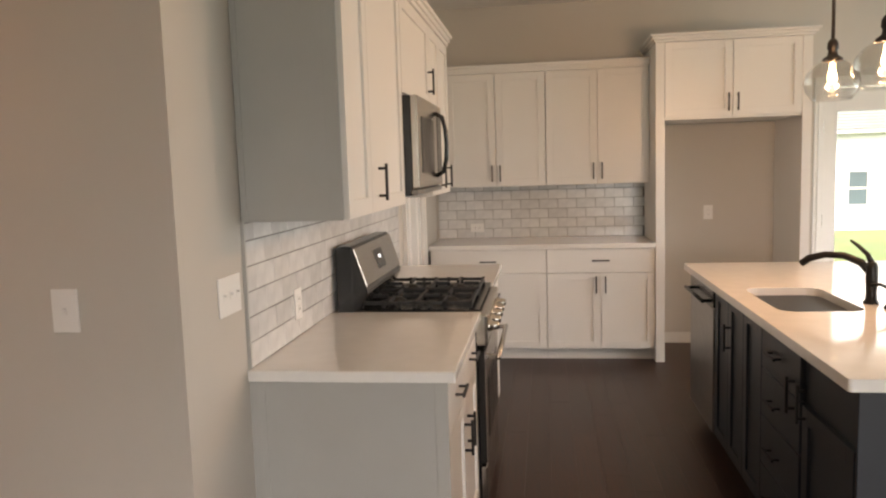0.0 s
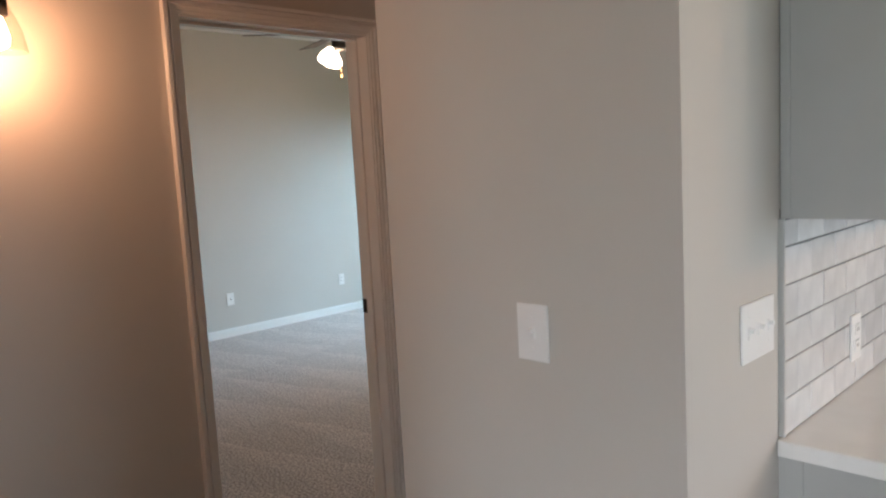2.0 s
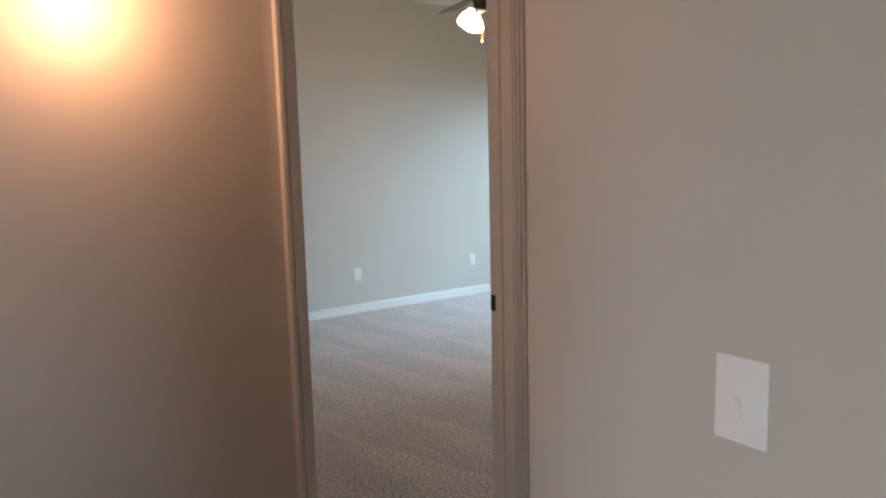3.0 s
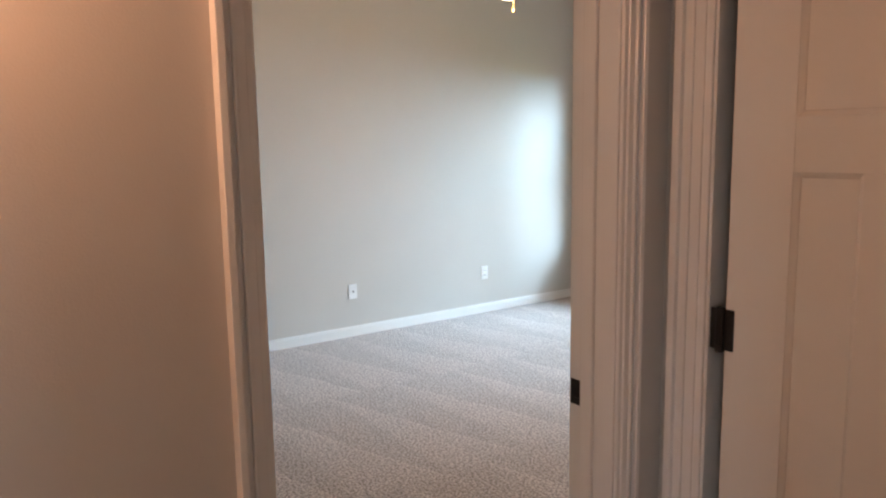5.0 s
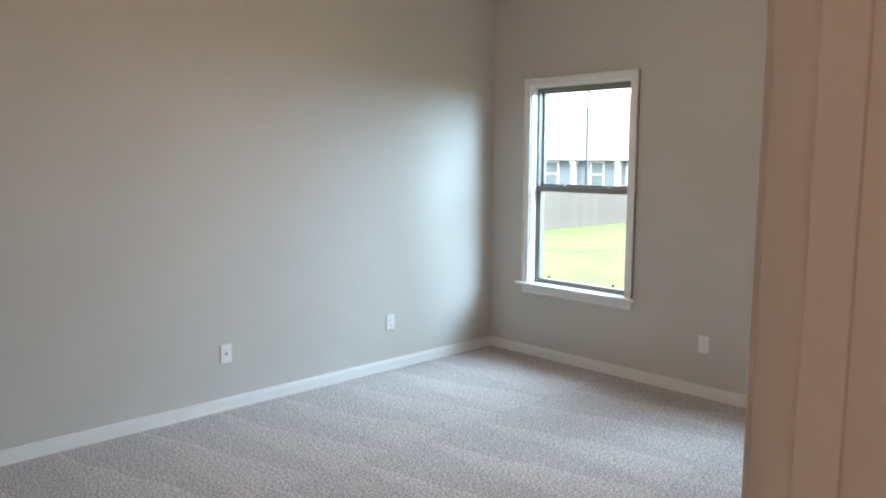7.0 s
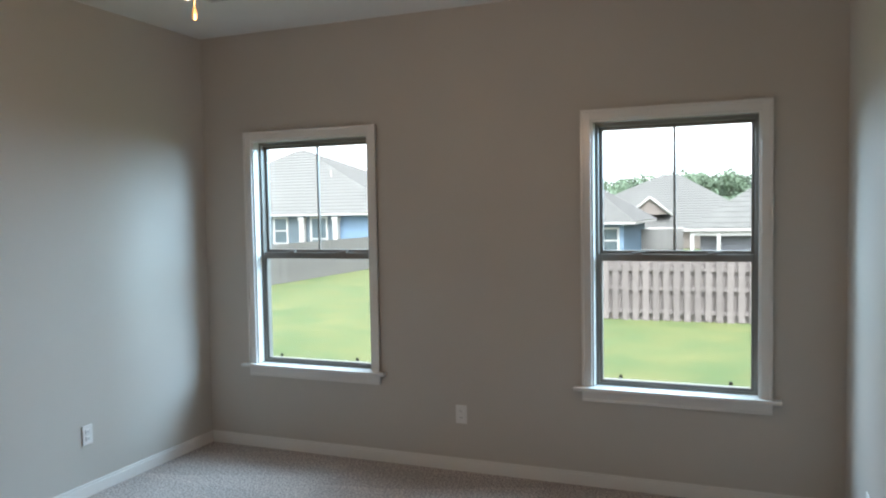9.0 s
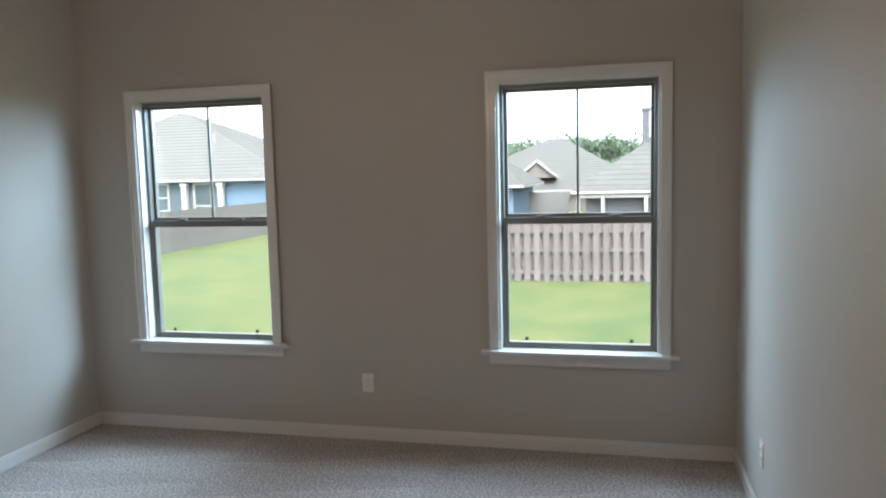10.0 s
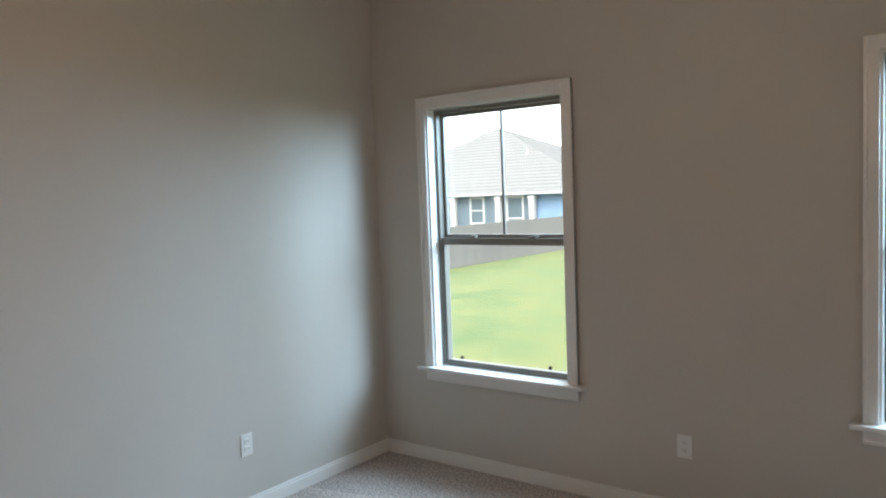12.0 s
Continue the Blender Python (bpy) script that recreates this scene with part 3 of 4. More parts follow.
boxes("slat", M_CABSIDE, [(-0.15, 0.15, -0.066 + 0.022 * i, -0.056 + 0.022 * i, -0.007, -0.001) for i in range(7)], 0, vent)

sconce = thing("wall_sconce", pose(HX, -0.52, 2.05), "bronze wall sconce with a clear glass bell and lit bulb", "sconce")
lathe("backplate", M_BRONZE, [(0.0, 0.018), (0.045, 0.016), (0.055, 0.008), (0.058, 0.0)], sconce, (0, 0, 0), 24, Matrix.Rotation(math.pi / 2, 4, "Y"))
tube("arm", M_BRONZE, [(0.01, 0, 0.0), (0.07, 0, 0.02), (0.115, 0, 0.01), (0.13, 0, -0.03)], 0.008, sconce)
lathe("socket", M_BRONZE, [(0.0, 0.0), (0.022, 0.0), (0.028, -0.02), (0.028, -0.055), (0.0, -0.056)], sconce, (0.13, 0, -0.03), 20)
lathe("shade", M_CLEAR, [(0.030, -0.03), (0.045, -0.06), (0.06, -0.10), (0.068, -0.15), (0.066, -0.15), (0.058, -0.10), (0.043, -0.06), (0.028, -0.032)], sconce, (0.13, 0, -0.03), 28)
lathe("bulb", M_BULB, [(0.0, -0.056), (0.013, -0.06), (0.02, -0.085), (0.027, -0.11), (0.022, -0.135), (0.0, -0.145)], sconce, (0.13, 0, -0.03), 20)
for ch in sconce.children:
    if ch.name.startswith(("shade", "bulb")):
        ch.visible_shadow = False


# ---- kitchen ----
def handle(parent, u, z, y, vertical, length=0.13):
    h = length / 2
    if vertical:
        bs = [(u - 0.005, u + 0.005, y - 0.034, y - 0.024, z - h, z + h), (u - 0.004, u + 0.004, y - 0.026, y, z - h + 0.012, z - h + 0.022), (u - 0.004, u + 0.004, y - 0.026, y, z + h - 0.022, z + h - 0.012)]
    else:
        bs = [(u - h, u + h, y - 0.034, y - 0.024, z - 0.005, z + 0.005), (u - h + 0.012, u - h + 0.022, y - 0.026, y, z - 0.004, z + 0.004), (u + h - 0.022, u + h - 0.012, y - 0.026, y, z - 0.004, z + 0.004)]
    tagged(boxes("handle", M_BRONZE, bs, 0.0015, parent), "dark bronze bar handle")


def shaker(parent, u0, u1, z0, z1, y, material, name="door", flat=False):
    g, r = 0.0025, 0.055
    u0, u1, z0, z1 = u0 + g, u1 - g, z0 + g, z1 - g
    if flat:
        return boxes(name, material, [(u0, u1, y - 0.019, y, z0, z1)], 0.002, parent)
    return boxes(name, material, [(u0, u0 + r, y - 0.019, y, z0, z1), (u1 - r, u1, y - 0.019, y, z0, z1), (u0 + r, u1 - r, y - 0.019, y, z0, z0 + r), (u0 + r, u1 - r, y - 0.019, y, z1 - r, z1), (u0 + r - 0.002, u1 - r + 0.002, y - 0.009, y - 0.001, z0 + r - 0.002, z1 - r + 0.002)], 0.001, parent)


def cabinet(name, m, w, d, z0, z1, label, material=M_CAB, doors=(), drawers=(), pulls=(), kick=False, crown=False, sides=None):
    base = thing(name, m, label, "cabinet")
    boxes("body", sides or material, [(0, w, -d, -0.002, z0, z1)], 0.002, base)
    if kick:
        boxes("toe_kick", material, [(0.0, w, -d + 0.07, -0.002, 0.0, z0)], 0, base)
    for u0, u1, a, b in doors:
        shaker(base, u0, u1, a, b, -d, material)
    for u0, u1, a, b in drawers:
        shaker(base, u0, u1, a, b, -d, material, "drawer", True)
    for u, z, vert in pulls:
        handle(base, u, z, -d - 0.019, vert)
    if crown:
        boxes("crown", material, [(0, w, -d - 0.03, -0.002, z1, z1 + 0.02), (0, w, -d - 0.042, -0.002, z1 + 0.02, z1 + 0.042), (0, w, -d - 0.056, -0.002, z1 + 0.042, z1 + 0.062)], 0.0015, base)
    return base


def R(y):
    return pose(0, y, 0, 0, 0, 90)


UT = 2.25
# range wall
# the side's grey carries the shade on a white cabinet
near_upper = cabinet("wall_cabinet", R(0.41), 0.924, 0.325, 1.37, UT, "white shaker wall cabinet with shade painted grey on its side, and bar handle", doors=[(0.0, 0.31, 1.37, UT), (0.31, 0.915, 1.37, UT)], pulls=[(0.415, 1.475, True)], crown=True, sides=M_CABSIDE)
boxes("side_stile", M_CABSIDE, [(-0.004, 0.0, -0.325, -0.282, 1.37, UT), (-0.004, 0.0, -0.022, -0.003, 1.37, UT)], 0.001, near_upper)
cabinet("wall_cabinet", R(1.335), 0.769, 0.325, 1.835, UT, "white shaker cabinet above the microwave", doors=[(0, 0.765, 1.835, UT)], pulls=[(0.725, 1.955, True)], crown=True)
cabinet("wall_cabinet", R(2.105), 0.74, 0.325, 1.37, UT, "white shaker wall cabinet beyond the microwave", doors=[(0, 0.37, 1.37, UT), (0.37, 0.74, 1.37, UT)], pulls=[(0.335, 1.47, True), (0.60, 1.47, True)], crown=True)
cabinet("base_cabinet", R(0.41), 0.90, 0.605, 0.10, 0.875, "white shaker base cabinet with drawer and bar handles", doors=[(0, 0.45, 0.10, 0.69), (0.45, 0.90, 0.10, 0.69)], drawers=[(0, 0.45, 0.69, 0.875), (0.45, 0.90, 0.69, 0.875)], pulls=[(0.225, 0.78, False), (0.675, 0.78, False), (0.405, 0.55, True), (0.50, 0.55, True)], kick=True)
# end panel darkened by colour to imitate the shade on this face
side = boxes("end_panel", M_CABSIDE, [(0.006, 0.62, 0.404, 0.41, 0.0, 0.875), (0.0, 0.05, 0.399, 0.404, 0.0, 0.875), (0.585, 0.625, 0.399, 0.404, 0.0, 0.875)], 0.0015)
tagged(side, "panel on the end of the counter with its shade painted grey", "panel")
cabinet("base_cabinet", R(2.095), 0.74, 0.605, 0.10, 0.875, "white shaker base cabinet beyond the range", doors=[(0, 0.37, 0.10, 0.69), (0.37, 0.74, 0.10, 0.69)], drawers=[(0, 0.74, 0.69, 0.875)], pulls=[(0.37, 0.78, False)], kick=True)


def countertop(name, b, label):
    return tagged(boxes(name, M_QUARTZ, [b], 0.004), label, "countertop")


countertop("countertop", (0.002, 0.65, 0.385, 1.318, 0.876, 0.912), "white quartz countertop on the base cabinet")
countertop("countertop", (0.002, 0.65, 2.088, 2.85, 0.876, 0.912), "white quartz countertop beyond the range")

# range
rg = thing("gas_range", R(1.325), "stainless steel gas range with black cooktop and grates", "range")
boxes("body", M_BLACK, [(0, 0.755, -0.63, -0.03, 0.02, 0.905)], 0.003, rg)
boxes("oven_door", M_BLACK, [(0.006, 0.749, -0.659, -0.63, 0.24, 0.74)], 0.003, rg)
boxes("door_face", M_STEEL, [(0.012, 0.743, -0.665, -0.658, 0.245, 0.735)], 0.002, rg)
boxes("oven_window", M_BLACK, [(0.10, 0.655, -0.668, -0.664, 0.33, 0.60)], 0.002, rg)
boxes("drawer", M_STEEL, [(0.01, 0.745, -0.66, -0.63, 0.05, 0.225)], 0.006, rg)
boxes("control_panel", M_STEEL, [(0.0, 0.755, -0.675, -0.60, 0.76, 0.90)], 0.012, rg)
for i in range(5):
    lathe("knob", M_STEEL, [(0.0, 0.045), (0.017, 0.043), (0.019, 0.03), (0.021, 0.012), (0.026, 0.008), (0.027, 0.0)], rg, (0.10 + 0.139 * i, -0.675, 0.83), 16, Matrix.Rotation(math.pi / 2, 4, "X"))
tube("oven_handle", M_STEEL, [(0.05, -0.715, 0.70), (0.70, -0.715, 0.70)], 0.012, rg)
boxes("handle_bracket", M_STEEL, [(0.06, 0.085, -0.715, -0.66, 0.69, 0.71), (0.67, 0.695, -0.715, -0.66, 0.69, 0.71)], 0.003, rg)
boxes("cooktop", M_BLACK, [(0.0, 0.755, -0.64, -0.10, 0.905, 0.920)], 0.004, rg)
gr = []
for u0, u1 in ((0.03, 0.365), (0.39, 0.725)):
    gr += [(u0, u1, -0.61, -0.598, 0.935, 0.950), (u0, u1, -0.132, -0.12, 0.935, 0.950), (u0, u0 + 0.012, -0.61, -0.12, 0.935, 0.950), (u1 - 0.012, u1, -0.61, -0.12, 0.935, 0.950), (u0, u1, -0.371, -0.359, 0.935, 0.950)]
    c = (u0 + u1) / 2
    for y in (-0.485, -0.245):
        gr += [(c - 0.006, c + 0.006, y - 0.11, y - 0.035, 0.938, 0.955), (c - 0.006, c + 0.006, y + 0.035, y + 0.11, 0.938, 0.955), (u0, c - 0.035, y - 0.006, y + 0.006, 0.938, 0.955), (c + 0.035, u1, y - 0.006, y + 0.006, 0.938, 0.955)]
    gr += [(u, u + 0.014, y, y + 0.014, 0.92, 0.954) for u in (u0, u1 - 0.014) for y in (-0.61, -0.50, -0.43, -0.365, -0.30, -0.23, -0.134)]
boxes("grate", M_IRON, gr, 0.0015, rg)
for u in (0.198, 0.558):
    for y in (-0.485, -0.245):
        lathe("burner", M_IRON, [(0.0, 0.022), (0.034, 0.021), (0.038, 0.012), (0.048, 0.010), (0.05, 0.0)], rg, (u, y, 0.92), 20)
bm = bmesh.new()
prof = [(-0.12, 0.905), (-0.165, 0.995), (-0.10, 1.195), (-0.03, 1.195), (-0.03, 0.905)]
ends = [[bm.verts.new((u, y, z)) for y, z in prof] for u in (0.0, 0.755)]
bm.faces.new(ends[0]), bm.faces.new(ends[1][::-1])
for i in range(5):
    bm.faces.new((ends[0][i], ends[1][i], ends[1][(i + 1) % 5], ends[0][(i + 1) % 5]))
bmesh.ops.recalc_face_normals(bm, faces=bm.faces)
bmesh.ops.bevel(bm, geom=list(bm.edges), offset=0.006, segments=2, affect="EDGES")
new("backguard", mesh_from(bm, "backguard", M_BLACK)).parent = rg
boxes("backguard_side", M_BLACK, [(-0.002, 0.012, -0.10, -0.028, 0.905, 1.185)], 0.002, rg)
guard = boxes("steel_panel", M_STEEL, [(0.006, 0.749, -0.006, 0.004, -0.085, 0.088)], 0.003, rg)
guard.matrix_local = pose(0, -0.1315, 1.10, -18.0)
face = boxes("display", M_BLACK, [(0.30, 0.455, -0.009, -0.004, -0.045, 0.045)], 0.002, rg)
face.matrix_local = pose(0, -0.1315, 1.10, -18.0)
clock = boxes("clock_digits", M_SCREEN, [(0.355, 0.362, -0.0105, -0.009, 0.0, 0.018), (0.372, 0.379, -0.0105, -0.009, 0.0, 0.018), (0.389, 0.396, -0.0105, -0.009, 0.0, 0.018)], 0, rg)
clock.matrix_local = pose(0, -0.1315, 1.10, -18.0)

# microwave
mw = thing("microwave", R(1.337), "stainless steel over the range microwave with arched handle", "microwave")
boxes("body", M_BLACK, [(0, 0.755, -0.375, -0.002, 1.405, 1.825)], 0.004, mw)
boxes("door", M_STEEL, [(0.0, 0.56, -0.405, -0.375, 1.435, 1.825)], 0.006, mw)
boxes("control_panel", M_STEEL, [(0.563, 0.755, -0.40, -0.375, 1.435, 1.825)], 0.006, mw)
boxes("window", M_BLACK, [(0.09, 0.44, -0.408, -0.404, 1.50, 1.74)], 0.003, mw)
boxes("keypad", M_BLACK, [(0.59, 0.73, -0.403, -0.399, 1.49, 1.78)], 0.003, mw)
boxes("vent_grille", M_DARKSTEEL, [(0.0, 0.755, -0.395, -0.36, 1.408, 1.430)], 0.003, mw)
tube("handle", M_BLACK, [(0.50, -0.405, 1.48), (0.505, -0.44, 1.50), (0.505, -0.455, 1.56), (0.505, -0.458, 1.63), (0.505, -0.455, 1.70), (0.505, -0.44, 1.76), (0.50, -0.405, 1.78)], 0.011, mw)

# back wall run
def K(x):
    return pose(x, KY, 0)


cabinet("base_cabinet", K(0.03), 0.899, 0.615, 0.10, 0.875, "white shaker base cabinet on the back wall", doors=[(0, 0.45, 0.10, 0.69), (0.45, 0.895, 0.10, 0.69)], drawers=[(0, 0.895, 0.69, 0.875)], pulls=[(0.45, 0.785, False), (0.415, 0.60, True), (0.485, 0.60, True)], kick=True)
cabinet("base_cabinet", K(0.93), 0.81, 0.615, 0.10, 0.875, "white shaker base cabinet on the back wall", doors=[(0, 0.405, 0.10, 0.69), (0.405, 0.81, 0.10, 0.69)], drawers=[(0, 0.81, 0.69, 0.875)], pulls=[(0.405, 0.785, False), (0.37, 0.60, True), (0.44, 0.60, True)], kick=True)
countertop("countertop", (0.02, 1.738, KY - 0.655, KY - 0.002, 0.876, 0.912), "white quartz countertop along the back wall")
cabinet("wall_cabinet", K(0.15), 0.789, 0.325, 1.355, UT, "white shaker wall cabinet above the backsplash", doors=[(0, 0.393, 1.355, UT), (0.393, 0.785, 1.355, UT)], pulls=[(0.36, 1.46, True), (0.425, 1.46, True)], crown=True)
cabinet("wall_cabinet", K(0.94), 0.80, 0.325, 1.355, UT, "white shaker wall cabinet above the backsplash", doors=[(0, 0.40, 1.355, UT), (0.40, 0.80, 1.355, UT)], pulls=[(0.367, 1.46, True), (0.433, 1.46, True)], crown=True)
fr = cabinet("refrigerator_cabinet", K(1.806), 0.955, 0.63, 1.815, 2.375, "white shaker cabinet over the empty refrigerator recess", doors=[(0.0, 0.478, 1.83, 2.375), (0.478, 0.955, 1.83, 2.375)], pulls=[(0.445, 1.93, True), (0.511, 1.93, True)], crown=False)
boxes("side_panel", M_CAB, [(-0.066, 0.0, -0.65, -0.002, -0.008, 2.375), (0.955, 1.02, -0.65, -0.002, -0.008, 2.375)], 0.003, fr)
boxes("crown", M_CAB, [(-0.078, 1.032, -0.672, -0.002, 2.375, 2.392), (-0.092, 1.046, -0.686, -0.002, 2.392, 2.412), (-0.108, 1.062, -0.702, -0.002, 2.412, 2.43)], 0.004, fr)

# island
isl = thing("kitchen_island", pose(1.77, 2.74, 0, 0, 0, -90), "navy painted island cabinet with drawers and bar handles", "island")
ID = 0.95
boxes("body", M_NAVY, [(0.0, 2.37, 0.02, ID, 0.10, 0.875), (0.0, 2.37, 0.09, ID, 0.0, 0.10)], 0.003, isl)
boxes("end_panel", M_NAVY, [(2.37, 2.385, 0.0, ID, 0.0, 0.875)], 0.002, isl)
for u0, u1, z0, z1 in [(0.63, 0.90, 0.11, 0.875), (0.90, 1.17, 0.11, 0.875), (1.93, 2.36, 0.11, 0.69)]:
    shaker(isl, u0, u1, z0, z1, 0.02, M_NAVY)
for z0, z1 in ((0.69, 0.875), (0.50, 0.69), (0.30, 0.50), (0.11, 0.30)):
    shaker(isl, 1.45, 1.91, z0, z1, 0.02, M_NAVY, "drawer", True)
    handle(isl, 1.65, (z0 + z1) / 2, 0.0, False)
shaker(isl, 1.17, 1.45, 0.11, 0.875, 0.02, M_NAVY)
for u, z in ((0.95, 0.69), (1.86, 0.70), (1.97, 0.70)):
    handle(isl, u, z, 0.0, True)
dw = thing("dishwasher", pose(1.77, 2.72, 0, 0, 0, -90), "dark stainless dishwasher built into the island", "dishwasher")
boxes("door", M_DARKSTEEL, [(0.0, 0.595, -0.006, 0.018, 0.11, 0.76)], 0.004, dw)
boxes("control_panel", M_BLACK, [(0.0, 0.595, -0.006, 0.018, 0.765, 0.872)], 0.004, dw)
tube("handle", M_BLACK, [(0.06, -0.045, 0.79), (0.535, -0.045, 0.79)], 0.010, dw)
boxes("handle_bracket", M_BLACK, [(0.07, 0.09, -0.045, -0.005, 0.782, 0.798), (0.505, 0.525, -0.045, -0.005, 0.782, 0.798)], 0.002, dw)


def rounded_rect(x0, x1, y0, y1, r, n=6):
    pts = []
    for cx, cy, a in ((x1 - r, y1 - r, 0), (x0 + r, y1 - r, 90), (x0 + r, y0 + r, 180), (x1 - r, y0 + r, 270)):
        for i in range(n + 1):
            t = radians(a + 90 * i / n)
            pts.append((cx + r * math.cos(t), cy + r * math.sin(t)))
    return pts


SK = (1.84, 2.17, 1.28, 1.86)
bm = bmesh.new()
outer = rounded_rect(1.735, 2.86, 0.335, 2.775, 0.012, 6)
inner = rounded_rect(*SK, 0.07, 6)
n = len(outer)
for z, flip in ((0.912, False), (0.876, True)):
    a = [bm.verts.new((x, y, z)) for x, y in outer]
    b = [bm.verts.new((x, y, z)) for x, y in inner]
    for i in range(n):
        f4 = (a[i], a[(i + 1) % n], b[(i + 1) % n], b[i])
        bm.faces.new(f4[::-1] if flip else f4)
    if flip:
        for i in range(n):
            bm.faces.new((a[i], a[(i + 1) % n], ta[(i + 1) % n], ta[i]))
            bm.faces.new((b[(i + 1) % n], b[i], tb[i], tb[(i + 1) % n]))
    ta, tb = a, b
bmesh.ops.recalc_face_normals(bm, faces=bm.faces)
tagged(new("island_countertop", mesh_from(bm, "island_countertop", M_QUARTZ)), "white quartz island countertop with a sink cutout", "countertop")
bm = bmesh.new()
rings = []
for grow, z, r in ((0.012, 0.876, 0.08), (0.004, 0.872, 0.07), (0.0, 0.74, 0.07), (-0.03, 0.70, 0.06)):
    rings.append([bm.verts.new((x, y, z)) for x, y in rounded_rect(SK[0] - grow, SK[1] + grow, SK[2] - grow, SK[3] + grow, r, 6)])
for a, b in zip(rings, rings[1:]):
    for i in range(n):
        bm.faces.new((a[i], a[(i + 1) % n], b[(i + 1) % n], b[i]))
bm.faces.new(rings[-1])
bmesh.ops.recalc_face_normals(bm, faces=bm.faces)
tagged(new("sink", mesh_from(bm, "sink", M_STEEL, True)), "stainless steel undermount sink in the island", "sink")

fc = thing("faucet", pose(2.24, 1.45, 0.912), "dark bronze kitchen faucet with a curved spout", "faucet")
lathe("base", M_BRONZE, [(0.0, 0.0), (0.030, 0.0), (0.030, 0.008), (0.023, 0.016), (0.021, 0.05), (0.024, 0.10), (0.023, 0.15), (0.016, 0.17), (0.0, 0.175)], fc)
tube("spout", M_BRONZE, [(0.0, 0.0, 0.12), (-0.03, 0.03, 0.165), (-0.08, 0.075, 0.19), (-0.14, 0.12, 0.19), (-0.19, 0.16, 0.17), (-0.215, 0.18, 0.145)], [0.018, 0.016, 0.015, 0.014, 0.016, 0.015], fc, 14)
tube("lever", M_BRONZE, [(0.0, 0.0, 0.16), (-0.012, 0.015, 0.20), (-0.04, 0.045, 0.235), (-0.06, 0.065, 0.255)], [0.014, 0.010, 0.008, 0.006], fc)
sp = thing("soap_dispenser", pose(2.26, 1.33, 0.912), "dark bronze soap dispenser beside the faucet", "soap dispenser")
lathe("body", M_BRONZE, [(0.0, 0.0), (0.022, 0.0), (0.02, 0.01), (0.012, 0.02), (0.011, 0.06), (0.016, 0.075), (0.012, 0.09), (0.0, 0.092)], sp)
tube("nozzle", M_BRONZE, [(0, 0, 0.08), (-0.03, 0.02, 0.095), (-0.055, 0.04, 0.088)], 0.007, sp)


# pendants
def pendant(x, y, z):
    base = thing("pendant_lamp", pose(x, y, z), "bronze pendant lamp with a clear glass globe", "pendant lamp", "pendants over the island")
    tube("rod", M_BRONZE, [(0, 0, 0.16), (0, 0, CEIL - z - 0.02)], 0.008, base)
    lathe("canopy", M_BRONZE, [(0.0, 0.0), (0.06, 0.0), (0.055, -0.02), (0.0, -0.025)], base, (0, 0, CEIL - z))
    lathe("socket", M_BRONZE, [(0.0, 0.185), (0.014, 0.18), (0.022, 0.165), (0.024, 0.14), (0.018, 0.13), (0.022, 0.11), (0.040, 0.098), (0.046, 0.085), (0.0, 0.08)], base)
    g = lathe("globe", M_CLEAR, [(0.045, 0.088), (0.075, 0.07), (0.108, 0.03), (0.118, -0.01), (0.108, -0.05), (0.078, -0.088), (0.074, -0.088), (0.104, -0.05), (0.114, -0.01), (0.104, 0.03), (0.073, 0.066), (0.043, 0.084)], base, steps=40)
    b = lathe("bulb", M_BULB, [(0.0, 0.08), (0.010, 0.075), (0.012, 0.05), (0.018, 0.025), (0.019, 0.01), (0.013, -0.006), (0.0, -0.012)], base)
    g.visible_shadow = b.visible_shadow = False
    return base


p1 = pendant(2.2, 1.82, 1.85)
copy_thing(p1, pose(2.2, 1.28, 1.85))

# patio door
pd = thing("patio_door", pose(3.14, KY + 0.04, 0), "white patio door with a full glass pane", "door")
boxes("frame", M_TRIM, [(0, 0.11, 0, 0.045, 0.0, 2.05), (0.81, 0.92, 0, 0.045, 0.0, 2.05), (0.11, 0.81, 0, 0.045, 1.87, 2.05), (0.11, 0.81, 0, 0.045, 0.0, 0.2)], 0.003, pd)
boxes("pane", M_GLASS, [(0.105, 0.815, 0.02, 0.024, 0.195, 1.875)], 0, pd).visible_shadow = False
boxes("hinge", M_STEEL, [(-0.014, 0.008, -0.008, 0.0, z - 0.05, z + 0.05) for z in (0.3, 1.0, 1.75)], 0.003, pd)
door_frame("door_5", pose(0, KY, 0), 3.132, 4.068, 2.06, 0.14, 0.07, "white painted patio door frame", False)

# ---- outdoors ----
GZ = -0.66
bm = bmesh.new()
bmesh.ops.create_grid(bm, x_segments=60, y_segments=60, size=300)
for v in bm.verts:
    v.co.z = GZ + (noise.noise(v.co * 0.05) * 0.2 if v.co.length > 60 else 0)
structure(new("ground", mesh_from(bm, "ground", M_GRASS)), "mown green lawn with paler patches", "lawn")


